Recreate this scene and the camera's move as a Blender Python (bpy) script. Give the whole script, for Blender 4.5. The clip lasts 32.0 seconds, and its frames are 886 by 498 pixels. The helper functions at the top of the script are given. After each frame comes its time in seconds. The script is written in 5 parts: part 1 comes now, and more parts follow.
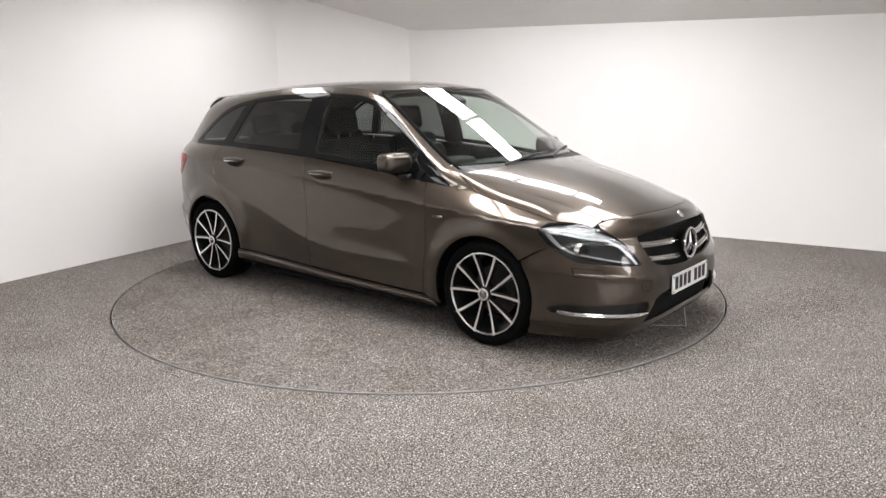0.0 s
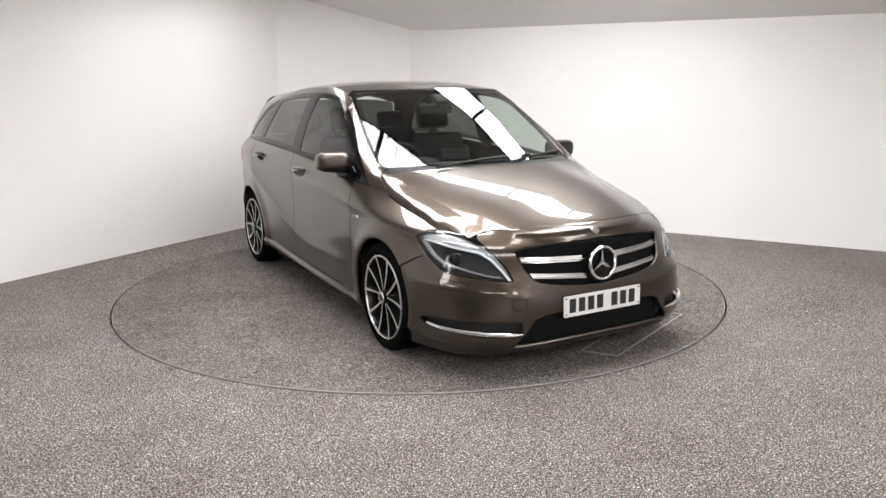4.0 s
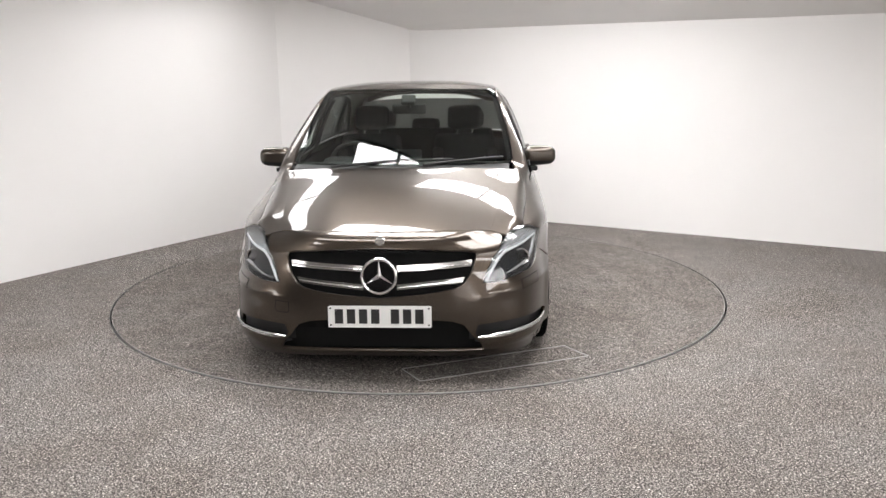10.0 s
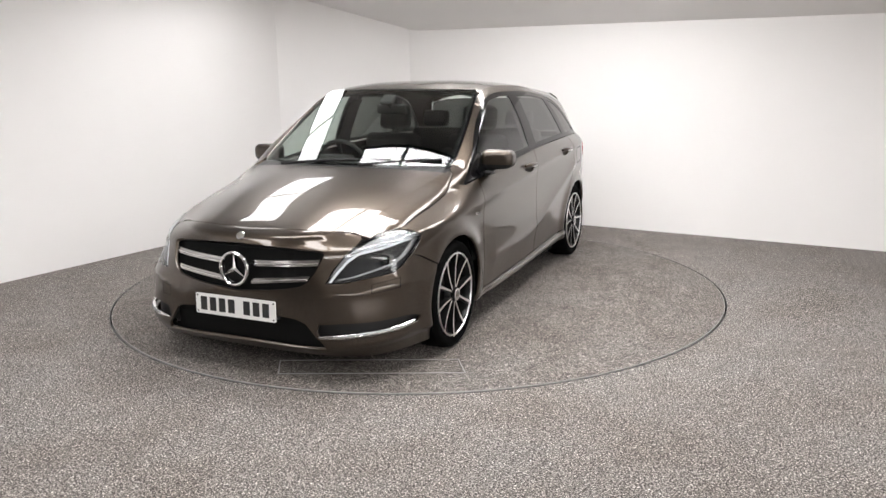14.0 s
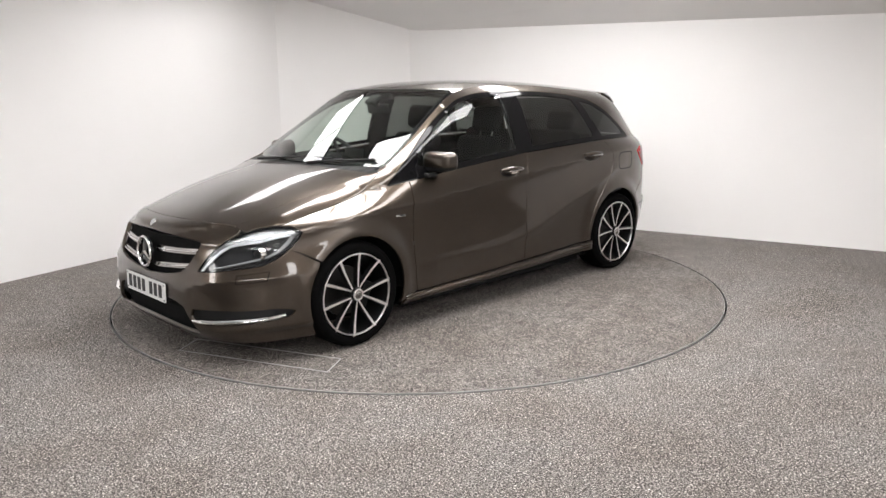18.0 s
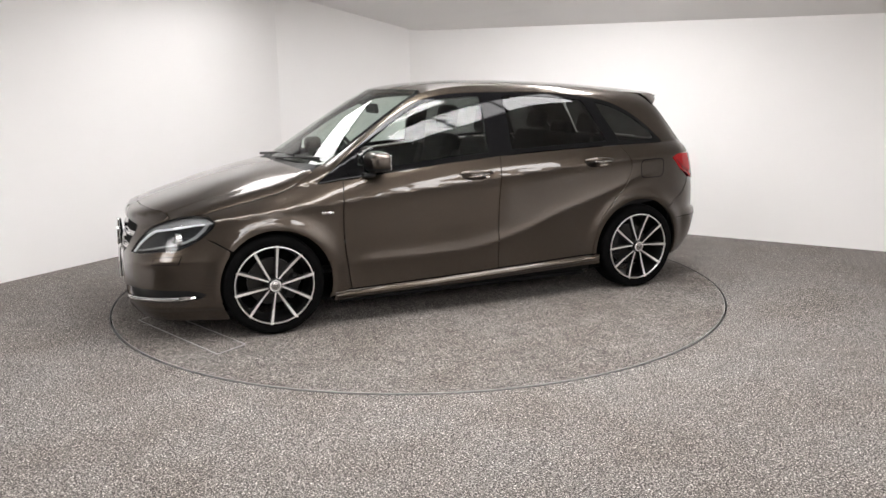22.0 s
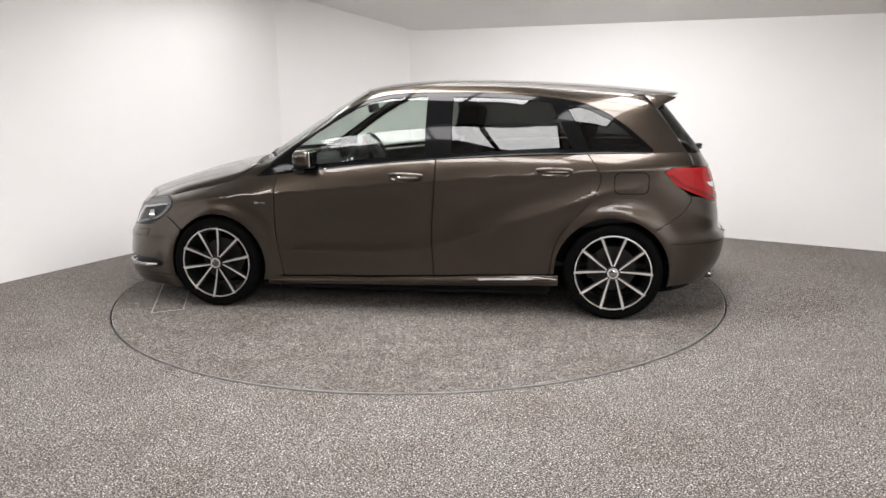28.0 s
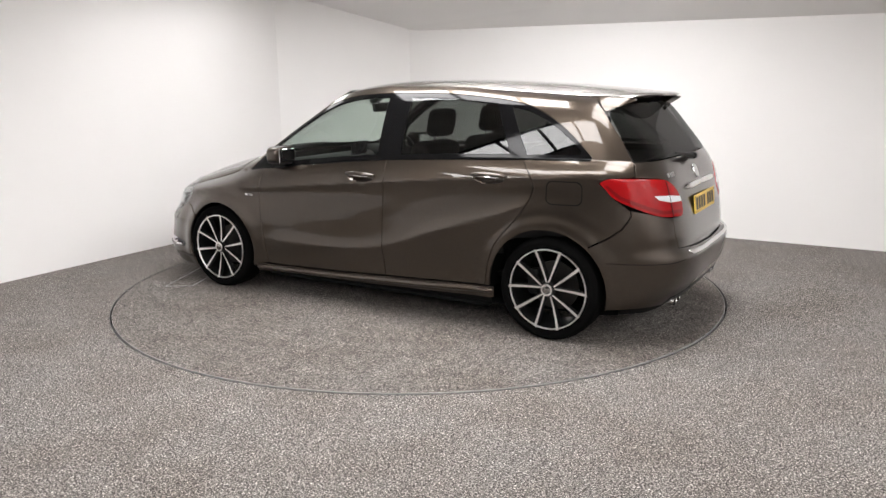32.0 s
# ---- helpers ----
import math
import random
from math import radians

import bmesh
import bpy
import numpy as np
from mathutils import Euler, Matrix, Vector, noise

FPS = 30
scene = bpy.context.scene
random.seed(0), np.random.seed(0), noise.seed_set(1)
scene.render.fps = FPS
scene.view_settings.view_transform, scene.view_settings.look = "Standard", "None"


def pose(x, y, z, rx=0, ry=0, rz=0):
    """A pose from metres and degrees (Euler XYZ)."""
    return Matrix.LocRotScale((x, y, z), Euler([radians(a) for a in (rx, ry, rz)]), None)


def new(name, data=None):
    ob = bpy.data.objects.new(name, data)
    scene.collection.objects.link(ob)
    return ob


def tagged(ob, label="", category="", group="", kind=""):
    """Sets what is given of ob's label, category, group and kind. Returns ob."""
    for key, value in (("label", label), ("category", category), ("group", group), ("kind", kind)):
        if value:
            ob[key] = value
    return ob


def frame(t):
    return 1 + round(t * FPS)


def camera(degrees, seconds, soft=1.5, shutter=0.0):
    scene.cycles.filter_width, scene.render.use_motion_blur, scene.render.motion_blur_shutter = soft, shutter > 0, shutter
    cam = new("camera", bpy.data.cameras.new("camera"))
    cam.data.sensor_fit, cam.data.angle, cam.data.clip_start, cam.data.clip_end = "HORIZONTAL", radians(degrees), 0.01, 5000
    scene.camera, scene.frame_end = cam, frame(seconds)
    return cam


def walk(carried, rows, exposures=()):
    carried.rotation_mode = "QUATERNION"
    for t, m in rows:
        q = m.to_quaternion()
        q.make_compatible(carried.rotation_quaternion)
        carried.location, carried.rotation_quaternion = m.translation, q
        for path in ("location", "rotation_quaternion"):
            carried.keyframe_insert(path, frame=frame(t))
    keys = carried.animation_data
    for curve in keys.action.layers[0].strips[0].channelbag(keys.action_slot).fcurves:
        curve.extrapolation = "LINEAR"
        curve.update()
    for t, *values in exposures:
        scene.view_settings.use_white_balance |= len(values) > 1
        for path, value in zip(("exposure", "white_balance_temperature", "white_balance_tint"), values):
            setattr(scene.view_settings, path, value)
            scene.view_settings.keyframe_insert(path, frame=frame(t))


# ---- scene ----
SECONDS = 32.0
cam = camera(59.7, SECONDS, soft=1.5)
EYE = pose(0.0, -5.862, 1.503, 78.069, 0.610, -1.812)
walk(cam, [(0.0, EYE), (SECONDS, EYE)], exposures=[(0.0, 0.0), (SECONDS, 0.0)])

# ---- world and light ----
world = bpy.data.worlds.new("world")
scene.world = world
world.use_nodes = True
world.node_tree.nodes["Background"].inputs[0].default_value = (0.8, 0.85, 0.9, 1)
world.node_tree.nodes["Background"].inputs[1].default_value = 0.05
PANEL_GLOW = 19.5
REAR_GLOW = 12.5
SIDE_GLOW = 8.0
BACK_FILL = 11.5


# ---- materials ----
def material(name, color=(0.5, 0.5, 0.5), rough=0.5, metal=0.0, coat=0.0, spec=0.5, emit=0.0, alpha_glass=False):
    m = bpy.data.materials.new(name)
    m.use_nodes = True
    b = m.node_tree.nodes["Principled BSDF"]
    b.inputs["Base Color"].default_value = (*color, 1)
    b.inputs["Roughness"].default_value = rough
    b.inputs["Metallic"].default_value = metal
    b.inputs["Coat Weight"].default_value = coat
    b.inputs["Coat Roughness"].default_value = 0.01
    b.inputs["Specular IOR Level"].default_value = spec
    if emit:
        b.inputs["Emission Color"].default_value = (*color, 1)
        b.inputs["Emission Strength"].default_value = emit
    return m


def node(m, kind, **values):
    n = m.node_tree.nodes.new(kind)
    for key, value in values.items():
        n.inputs[key.replace("_", " ")].default_value = value
    return n


def link(m, a, b):
    m.node_tree.links.new(a, b)


def ramp(m, source, stops):
    n = m.node_tree.nodes.new("ShaderNodeValToRGB")
    el = n.color_ramp.elements
    while len(el) < len(stops):
        el.new(0.5)
    for e, (p, c) in zip(el, stops):
        e.position, e.color = p, (*c, 1)
    link(m, source, n.inputs[0])
    return n.outputs[0]


def coords(m, scale=1.0):
    t = m.node_tree.nodes.new("ShaderNodeTexCoord")
    mp = node(m, "ShaderNodeMapping", Scale=(scale, scale, scale))
    link(m, t.outputs["Object"], mp.inputs[0])
    return mp.outputs[0]


def mix(m, kind, a, b, fac=1.0):
    n = m.node_tree.nodes.new("ShaderNodeMix")
    n.data_type, n.blend_type = "RGBA", kind
    if isinstance(fac, float):
        n.inputs[0].default_value = fac
    else:
        link(m, fac, n.inputs[0])
    for value, slot in ((a, n.inputs[6]), (b, n.inputs[7])):
        if isinstance(value, tuple):
            slot.default_value = (*value, 1)
        else:
            link(m, value, slot)
    return n.outputs[2]


def bump(m, source, strength, distance):
    n = node(m, "ShaderNodeBump", Strength=strength, Distance=distance)
    link(m, source, n.inputs["Height"])
    link(m, n.outputs[0], m.node_tree.nodes["Principled BSDF"].inputs["Normal"])


def carpet(name, dark, mid, light, stain=0.5):
    """Speckled cord carpet: fibre grain at a few millimetres, blotches and traffic stains at half a metre."""
    m = material(name, mid, 0.95, spec=0.2)
    b = m.node_tree.nodes["Principled BSDF"]
    c = coords(m)
    grain = node(m, "ShaderNodeTexNoise", Scale=128.0, Detail=3.0, Roughness=0.8)
    fine = node(m, "ShaderNodeTexVoronoi", Scale=180.0)
    blot = node(m, "ShaderNodeTexNoise", Scale=1.3, Detail=5.0, Roughness=0.62)
    patch = node(m, "ShaderNodeTexNoise", Scale=6.0, Detail=5.0, Roughness=0.68)
    for n in (grain, fine, blot, patch):
        link(m, c, n.inputs["Vector"])
    speck = ramp(m, grain.outputs[0], [(0.41, dark), (0.5, mid), (0.59, light)])
    cell = ramp(m, fine.outputs["Color"], [(0.0, (0.14, 0.13, 0.125)), (0.35, (0.62, 0.60, 0.59)), (0.7, (1.05, 1.04, 1.03)), (0.85, (1.6, 1.58, 1.55)), (1.0, (3.0, 2.95, 2.9))])
    col = mix(m, "MULTIPLY", speck, cell)
    col = mix(m, "MULTIPLY", col, ramp(m, blot.outputs[0], [(0.32, (0.80, 0.760, 0.715)), (0.5, (1.0, 0.985, 0.965)), (0.68, (1.07, 1.09, 1.09))]), 0.8)
    col = mix(m, "MULTIPLY", col, ramp(m, patch.outputs[0], [(0.3, (0.78, 0.765, 0.75)), (0.5, (0.98, 0.98, 0.98)), (0.7, (1.09, 1.09, 1.09))]), stain)
    link(m, col, b.inputs["Base Color"])
    bump(m, grain.outputs[0], 0.6, 0.004)
    return m


def wall_paint(name, color):
    m = material(name, color, 0.6, spec=0.3)
    c = coords(m)
    soft = node(m, "ShaderNodeTexNoise", Scale=0.8, Detail=3.0)
    fine = node(m, "ShaderNodeTexNoise", Scale=90.0, Detail=3.0)
    for n in (soft, fine):
        link(m, c, n.inputs["Vector"])
    tint = ramp(m, soft.outputs[0], [(0.3, tuple(v * 0.97 for v in color)), (0.7, color)])
    link(m, tint, m.node_tree.nodes["Principled BSDF"].inputs["Base Color"])
    bump(m, fine.outputs[0], 0.08, 0.002)
    return m


M_FLOOR = carpet("speckled_carpet", (0.042, 0.039, 0.036), (0.178, 0.166, 0.157), (0.54, 0.513, 0.492))
M_TABLE = carpet("worn_speckled_carpet", (0.070, 0.064, 0.059), (0.172, 0.160, 0.149), (0.37, 0.348, 0.33), stain=1.0)
M_WALL = wall_paint("white_wall_paint", (0.92, 0.906, 0.892))
M_CEIL = wall_paint("ceiling_paint", (0.85, 0.836, 0.823))
M_WALL_DARK = wall_paint("dark_wall_paint", (0.14, 0.137, 0.133))
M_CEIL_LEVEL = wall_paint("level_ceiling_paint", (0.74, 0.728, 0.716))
M_GROOVE = material("dark_steel_joint", (0.05, 0.05, 0.048), 0.5, 0.4)
M_LIP = material("worn_aluminium_edge", (0.62, 0.61, 0.59), 0.42, 0.5)
M_GLOW = material("light_panel", (1.0, 0.981, 0.985), 0.5, emit=PANEL_GLOW)
M_GLOW_REAR = material("dimmer_light_panel", (1.0, 0.981, 0.985), 0.5, emit=REAR_GLOW)
M_GLOW_SIDE = material("dimmed_light_panel", (1.0, 0.981, 0.985), 0.5, emit=SIDE_GLOW)
# glow of the unseen fill strips added behind the camera
M_FILL_BACK = material("far_light_panel", (1.0, 0.981, 0.985), 0.5, emit=BACK_FILL)
M_LINE = material("worn_hatch_line", (0.42, 0.41, 0.40), 0.5, 0.3)
M_BAR = material("panel_bar", (0.08, 0.08, 0.08), 0.5)


def paint():
    """Brown-grey metallic lacquer with fine flake under a clear coat."""
    m = material("brown_metallic_paint", (0.12, 0.10, 0.083), 0.31, 1.0, 1.0)
    b = m.node_tree.nodes["Principled BSDF"]
    c = coords(m)
    flake = node(m, "ShaderNodeTexVoronoi", Scale=900.0)
    haze = node(m, "ShaderNodeTexNoise", Scale=2.0, Detail=2.0)
    for n in (flake, haze):
        link(m, c, n.inputs["Vector"])
    col = ramp(m, flake.outputs["Color"], [(0.0, (0.048, 0.0375, 0.0288)), (0.7, (0.068, 0.0535, 0.0415)), (1.0, (0.150, 0.121, 0.096))])
    col = mix(m, "MULTIPLY", col, ramp(m, haze.outputs[0], [(0.3, (0.96, 0.96, 0.96)), (0.7, (1.03, 1.03, 1.03))]))
    link(m, col, b.inputs["Base Color"])
    return m


def glass(name, tint, rough=0.0, shine=1.0):
    m = material(name, tint, rough)
    b = m.node_tree.nodes["Principled BSDF"]
    nt = m.node_tree
    clear = node(m, "ShaderNodeBsdfTransparent", Color=(*tint, 1))
    gloss = node(m, "ShaderNodeBsdfGlossy", Roughness=0.01, Color=(1, 1, 1, 1))
    edge = node(m, "ShaderNodeLayerWeight", Blend=0.5)
    power = node(m, "ShaderNodeMath")
    power.operation = "POWER"
    power.inputs[1].default_value = 3.5
    fres = node(m, "ShaderNodeMath")
    fres.operation = "MULTIPLY_ADD"
    fres.inputs[1].default_value, fres.inputs[2].default_value = 0.93 * shine, 0.065 * shine
    link(m, edge.outputs["Facing"], power.inputs[0])
    link(m, power.outputs[0], fres.inputs[0])
    mx = nt.nodes.new("ShaderNodeMixShader")
    link(m, fres.outputs[0], mx.inputs[0])
    link(m, clear.outputs[0], mx.inputs[1])
    link(m, gloss.outputs[0], mx.inputs[2])
    link(m, mx.outputs[0], nt.nodes["Material Output"].inputs[0])
    nt.nodes.remove(b)
    return m


def mesh_black(name, color, cell):
    """Black plastic honeycomb mesh."""
    m = material(name, color, 0.45)
    v = node(m, "ShaderNodeTexVoronoi", Scale=cell)
    v.feature = "DISTANCE_TO_EDGE"
    link(m, coords(m), v.inputs["Vector"])
    bump(m, v.outputs[0], 1.0, 0.01)
    return m


def ribbed_reflector():
    """Bright lamp reflector with fine upright ribs behind the lens."""
    m = material("ribbed_lamp_reflector", (0.55, 0.56, 0.57), 0.25, 0.7)
    w = node(m, "ShaderNodeTexWave", Scale=38.0, Distortion=1.5)
    link(m, coords(m), w.inputs["Vector"])
    link(m, ramp(m, w.outputs["Color"], [(0.2, (0.16, 0.163, 0.166)), (0.8, (0.50, 0.505, 0.51))]), m.node_tree.nodes["Principled BSDF"].inputs["Base Color"])
    bump(m, w.outputs["Color"], 0.5, 0.004)
    return m


M_PAINT = paint()
M_GLASS = glass("clear_glass", (0.74, 0.81, 0.77), shine=0.65)
M_TINT = glass("dark_tinted_glass", (0.16, 0.168, 0.162), shine=0.6)
M_REAR_GLASS = glass("privacy_glass", (0.10, 0.105, 0.101), shine=0.3)
M_LENS = glass("lamp_lens", (0.93, 0.95, 0.96), shine=0.5)
M_BLACK = material("gloss_black_trim", (0.004, 0.004, 0.0045), 0.07, coat=0.0, spec=0.2)
M_RUBBER = material("black_rubber", (0.004, 0.004, 0.004), 0.85, spec=0.03)
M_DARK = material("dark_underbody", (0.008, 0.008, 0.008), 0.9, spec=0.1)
M_PLASTIC = material("matt_black_plastic", (0.010, 0.010, 0.010), 0.5, spec=0.3)
M_MESH = mesh_black("grille_mesh", (0.015, 0.015, 0.015), 70.0)
M_CHROME = material("chrome", (0.80, 0.80, 0.80), 0.08, 1.0)
M_SILVER = material("machined_alloy", (0.84, 0.83, 0.82), 0.34, 1.0)
M_RIMBLACK = material("rim_black", (0.008, 0.008, 0.008), 0.3, 0.0, 0.2, 0.3)
M_STEEL = material("brake_steel", (0.05, 0.048, 0.046), 0.4, 1.0)
M_GREY = material("lamp_grey", (0.020, 0.020, 0.021), 0.6, 0.0, spec=0.15)
M_DARKCHROME = material("dark_chrome", (0.42, 0.41, 0.40), 0.16, 1.0)
M_WHITE_LED = material("lamp_white_strip", (0.72, 0.74, 0.76), 0.2)
M_GUIDE = material("lamp_light_guide", (0.34, 0.345, 0.35), 0.25, 0.3)
M_RIBBED = ribbed_reflector()
M_RED = material("red_lamp_plastic", (0.34, 0.002, 0.004), 0.12, coat=0.0, spec=0.35)
M_DARKRED = material("deep_red_lamp_plastic", (0.20, 0.002, 0.004), 0.12, coat=0.0, spec=0.35)
M_PLATE_W = material("white_plate", (0.80, 0.80, 0.78), 0.35)
M_PLATE_Y = material("yellow_plate", (0.75, 0.50, 0.06), 0.35)
M_INK = material("plate_ink", (0.015, 0.015, 0.015), 0.5)
M_SEAT = material("black_fabric", (0.006, 0.006, 0.0063), 0.9, spec=0.1)
M_DASH = material("dark_grey_dash", (0.012, 0.012, 0.0125), 0.6, spec=0.2)
M_LINING = material("grey_lining", (0.07, 0.068, 0.065), 0.9)
M_MIRROR = material("mirror_glass", (0.9, 0.9, 0.9), 0.02, 1.0)


# ---- mesh helpers ----
def mesh_object(name, verts, faces, mat, parent=None, label="", smooth=False, normals=None):
    me = bpy.data.meshes.new(name)
    me.from_pydata([tuple(v) for v in verts], [], faces)
    me.materials.append(mat)
    me.update()
    if smooth:
        me.shade_smooth()
    if normals is not None:
        me.normals_split_custom_set_from_vertices([tuple(n) for n in normals])
    ob = new(name, me)
    if parent:
        ob.parent = parent
    return tagged(ob, label) if label else ob


def part(name, bm, mat, parent, label="", smooth=True):
    """Links a bmesh as one mesh object under a thing or a part."""
    me = bpy.data.meshes.new(name)
    bm.to_mesh(me)
    bm.free()
    me.materials.append(mat)
    if smooth:
        me.shade_smooth()
        me.set_sharp_from_angle(angle=radians(35))
    ob = new(name, me)
    ob.parent = parent
    return tagged(ob, label) if label else ob


def box_bm(size, bevel=0.0, segments=2, m=None):
    bm = bmesh.new()
    bmesh.ops.create_cube(bm, size=1.0)
    bmesh.ops.scale(bm, vec=size, verts=bm.verts)
    if bevel:
        bmesh.ops.bevel(bm, geom=bm.edges[:], offset=bevel, segments=segments, affect="EDGES", profile=0.5)
    if m is not None:
        bmesh.ops.transform(bm, matrix=m, verts=bm.verts)
    return bm


def tube_bm(points, radius, sides=8, closed=False, flat=1.0):
    """A round bar along points; flat squeezes it in z."""
    bm = bmesh.new()
    pts = [Vector(p) for p in points]
    n = len(pts)
    rings = []
    for i, p in enumerate(pts):
        a = pts[(i - 1) % n] if closed or i else pts[i]
        b = pts[(i + 1) % n] if closed or i < n - 1 else pts[i]
        d = (b - a).normalized()
        side = d.cross(Vector((0, 0, 1)))
        side = side.normalized() if side.length > 1e-4 else Vector((1, 0, 0))
        up = side.cross(d).normalized()
        r = radius[i] if isinstance(radius, (list, tuple)) else radius
        rings.append([bm.verts.new(p + side * math.cos(k * math.tau / sides) * r + up * math.sin(k * math.tau / sides) * r * flat) for k in range(sides)])
    for i in range(n if closed else n - 1):
        a, b = rings[i], rings[(i + 1) % n]
        for k in range(sides):
            bm.faces.new((a[k], a[(k + 1) % sides], b[(k + 1) % sides], b[k]))
    if not closed:
        bm.faces.new(rings[0][::-1])
        bm.faces.new(rings[-1])
    bmesh.ops.recalc_face_normals(bm, faces=bm.faces)
    return bm


def lathe_bm(profile, sides=64, closed=False):
    """Turns (radius, y) round the y axis."""
    bm = bmesh.new()
    rings = [[bm.verts.new((r * math.cos(k * math.tau / sides), y, r * math.sin(k * math.tau / sides))) for k in range(sides)] for r, y in profile]
    pairs = list(zip(rings, rings[1:])) + ([(rings[-1], rings[0])] if closed else [])
    for a, b in pairs:
        for k in range(sides):
            bm.faces.new((a[k], a[(k + 1) % sides], b[(k + 1) % sides], b[k]))
    bmesh.ops.recalc_face_normals(bm, faces=bm.faces)
    return bm


def slab(name, outline, z0, z1, mat, label="", kind=""):
    """An upright prism over a plan outline."""
    n = len(outline)
    verts = [(x, y, z0) for x, y in outline] + [(x, y, z1) for x, y in outline]
    faces = [tuple(range(n))[::-1], tuple(range(n, 2 * n))] + [(i, (i + 1) % n, n + (i + 1) % n, n + i) for i in range(n)]
    return tagged(mesh_object(name, verts, faces, mat), label, kind=kind)


# ---- the room ----
TABLE_R = 2.2406
C0 = Vector((-0.964, 4.185))
AX, BX = Vector((0.836, -0.549)), Vector((-0.515, -0.857))
def room(a, b): return tuple(C0 + AX * a + BX * b)
LOW_Z, HIGH_Z, SLOPE_B = 2.15, 2.62, 1.46


def build_room():
    """Carpet, white walls with a splayed corner, and the ceiling that climbs from the back wall to the light ring."""
    ground = mesh_object("floor", *floor_sheet(TABLE_R + 0.0105), M_FLOOR)
    tagged(ground, "grey speckled cord carpet floor, lightly worn", kind="structure")
    corner = [room(0, 1.34), room(0.02, 1.22), room(1.06, 0.03), room(1.18, 0)]
    wall_strip("wall_back", [room(0, 11.0)] + corner + [room(9.5, 0)], 0.0, 3.0, 0.15, "white painted studio wall with a splayed corner")
    wall_strip("wall_side", [room(9.5, 0), room(9.5, 11.0)], 0.0, 3.0, 0.15, "white painted studio wall")
    # out of view behind the camera; made dark so the car's sides reflect less
    wall_strip("wall_rear", [room(9.5, 11.0), room(0, 11.0)], 0.0, 3.0, 0.15, "dark grey painted wall at the open end of the studio", M_WALL_DARK)
    # ceiling: a slope above the back wall, then level; the unseen level part is toned darker to dim reflections
    box_faces = [(0, 1, 3, 2), (4, 6, 7, 5), (0, 4, 5, 1), (2, 3, 7, 6), (0, 2, 6, 4), (1, 5, 7, 3)]
    for name, rows, mat, label in (("ceiling", [(-0.1, LOW_Z - 0.032), (SLOPE_B, HIGH_Z)], M_CEIL, "pale grey painted ceiling sloping up from the back wall"),
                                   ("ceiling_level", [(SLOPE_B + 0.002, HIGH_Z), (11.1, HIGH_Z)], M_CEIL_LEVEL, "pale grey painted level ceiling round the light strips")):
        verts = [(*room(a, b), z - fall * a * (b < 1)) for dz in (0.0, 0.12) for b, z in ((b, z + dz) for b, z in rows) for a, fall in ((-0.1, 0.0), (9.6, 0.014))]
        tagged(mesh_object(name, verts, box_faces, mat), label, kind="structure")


def floor_sheet(inner, sides=160):
    """The floor out to the walls, with a round hole for the turntable."""
    corners = [Vector(room(*q)) for q in ((-0.1, -0.1), (-0.1, 11.1), (9.6, 11.1), (9.6, -0.1))]
    verts, faces = [], []
    rim = []
    for k in range(sides):
        d = Vector((math.cos(k * math.tau / sides), math.sin(k * math.tau / sides)))
        far = 1e9
        for i in range(4):
            a, b = corners[i], corners[(i + 1) % 4]
            e = b - a
            den = d.x * e.y - d.y * e.x
            if abs(den) > 1e-9:
                s = (a.x * e.y - a.y * e.x) / den
                if s > 0:
                    far = min(far, s)
        rim.append(d * far)
        verts.append((*(d * inner), 0))
    verts += [(*p, 0) for p in rim] + [(v[0], v[1], -0.05) for v in verts[:sides]]
    for k in range(sides):
        j = (k + 1) % sides
        faces += [(k, sides + k, sides + j, j), (k, j, 2 * sides + j, 2 * sides + k)]
    return verts, faces


def wall_strip(name, line, z0, z1, thick, label, mat=M_WALL):
    """A wall along a plan line; the room lies to the right of the line's direction."""
    pts = [Vector(p) for p in line]
    out = []
    for i, p in enumerate(pts):
        a, b = pts[max(i - 1, 0)], pts[min(i + 1, len(pts) - 1)]
        d = (b - a).normalized()
        out.append(p + Vector((-d.y, d.x)) * thick)
    n = len(pts)
    verts = [(*p, z0) for p in pts] + [(*p, z1) for p in pts] + [(*p, z0) for p in out] + [(*p, z1) for p in out]
    faces = []
    for i in range(n - 1):
        j = i + 1
        faces += [(i, n + i, n + j, j), (2 * n + i, 2 * n + j, 3 * n + j, 3 * n + i), (n + i, 3 * n + i, 3 * n + j, n + j), (i, j, 2 * n + j, 2 * n + i)]
    faces += [(0, 2 * n, 3 * n, n), (n - 1, 2 * n - 1, 4 * n - 1, 3 * n - 1)]
    ob = mesh_object(name, verts, faces, mat, smooth=True)
    ob.data.set_sharp_from_angle(angle=radians(30))
    return tagged(ob, label, kind="structure")


build_room()


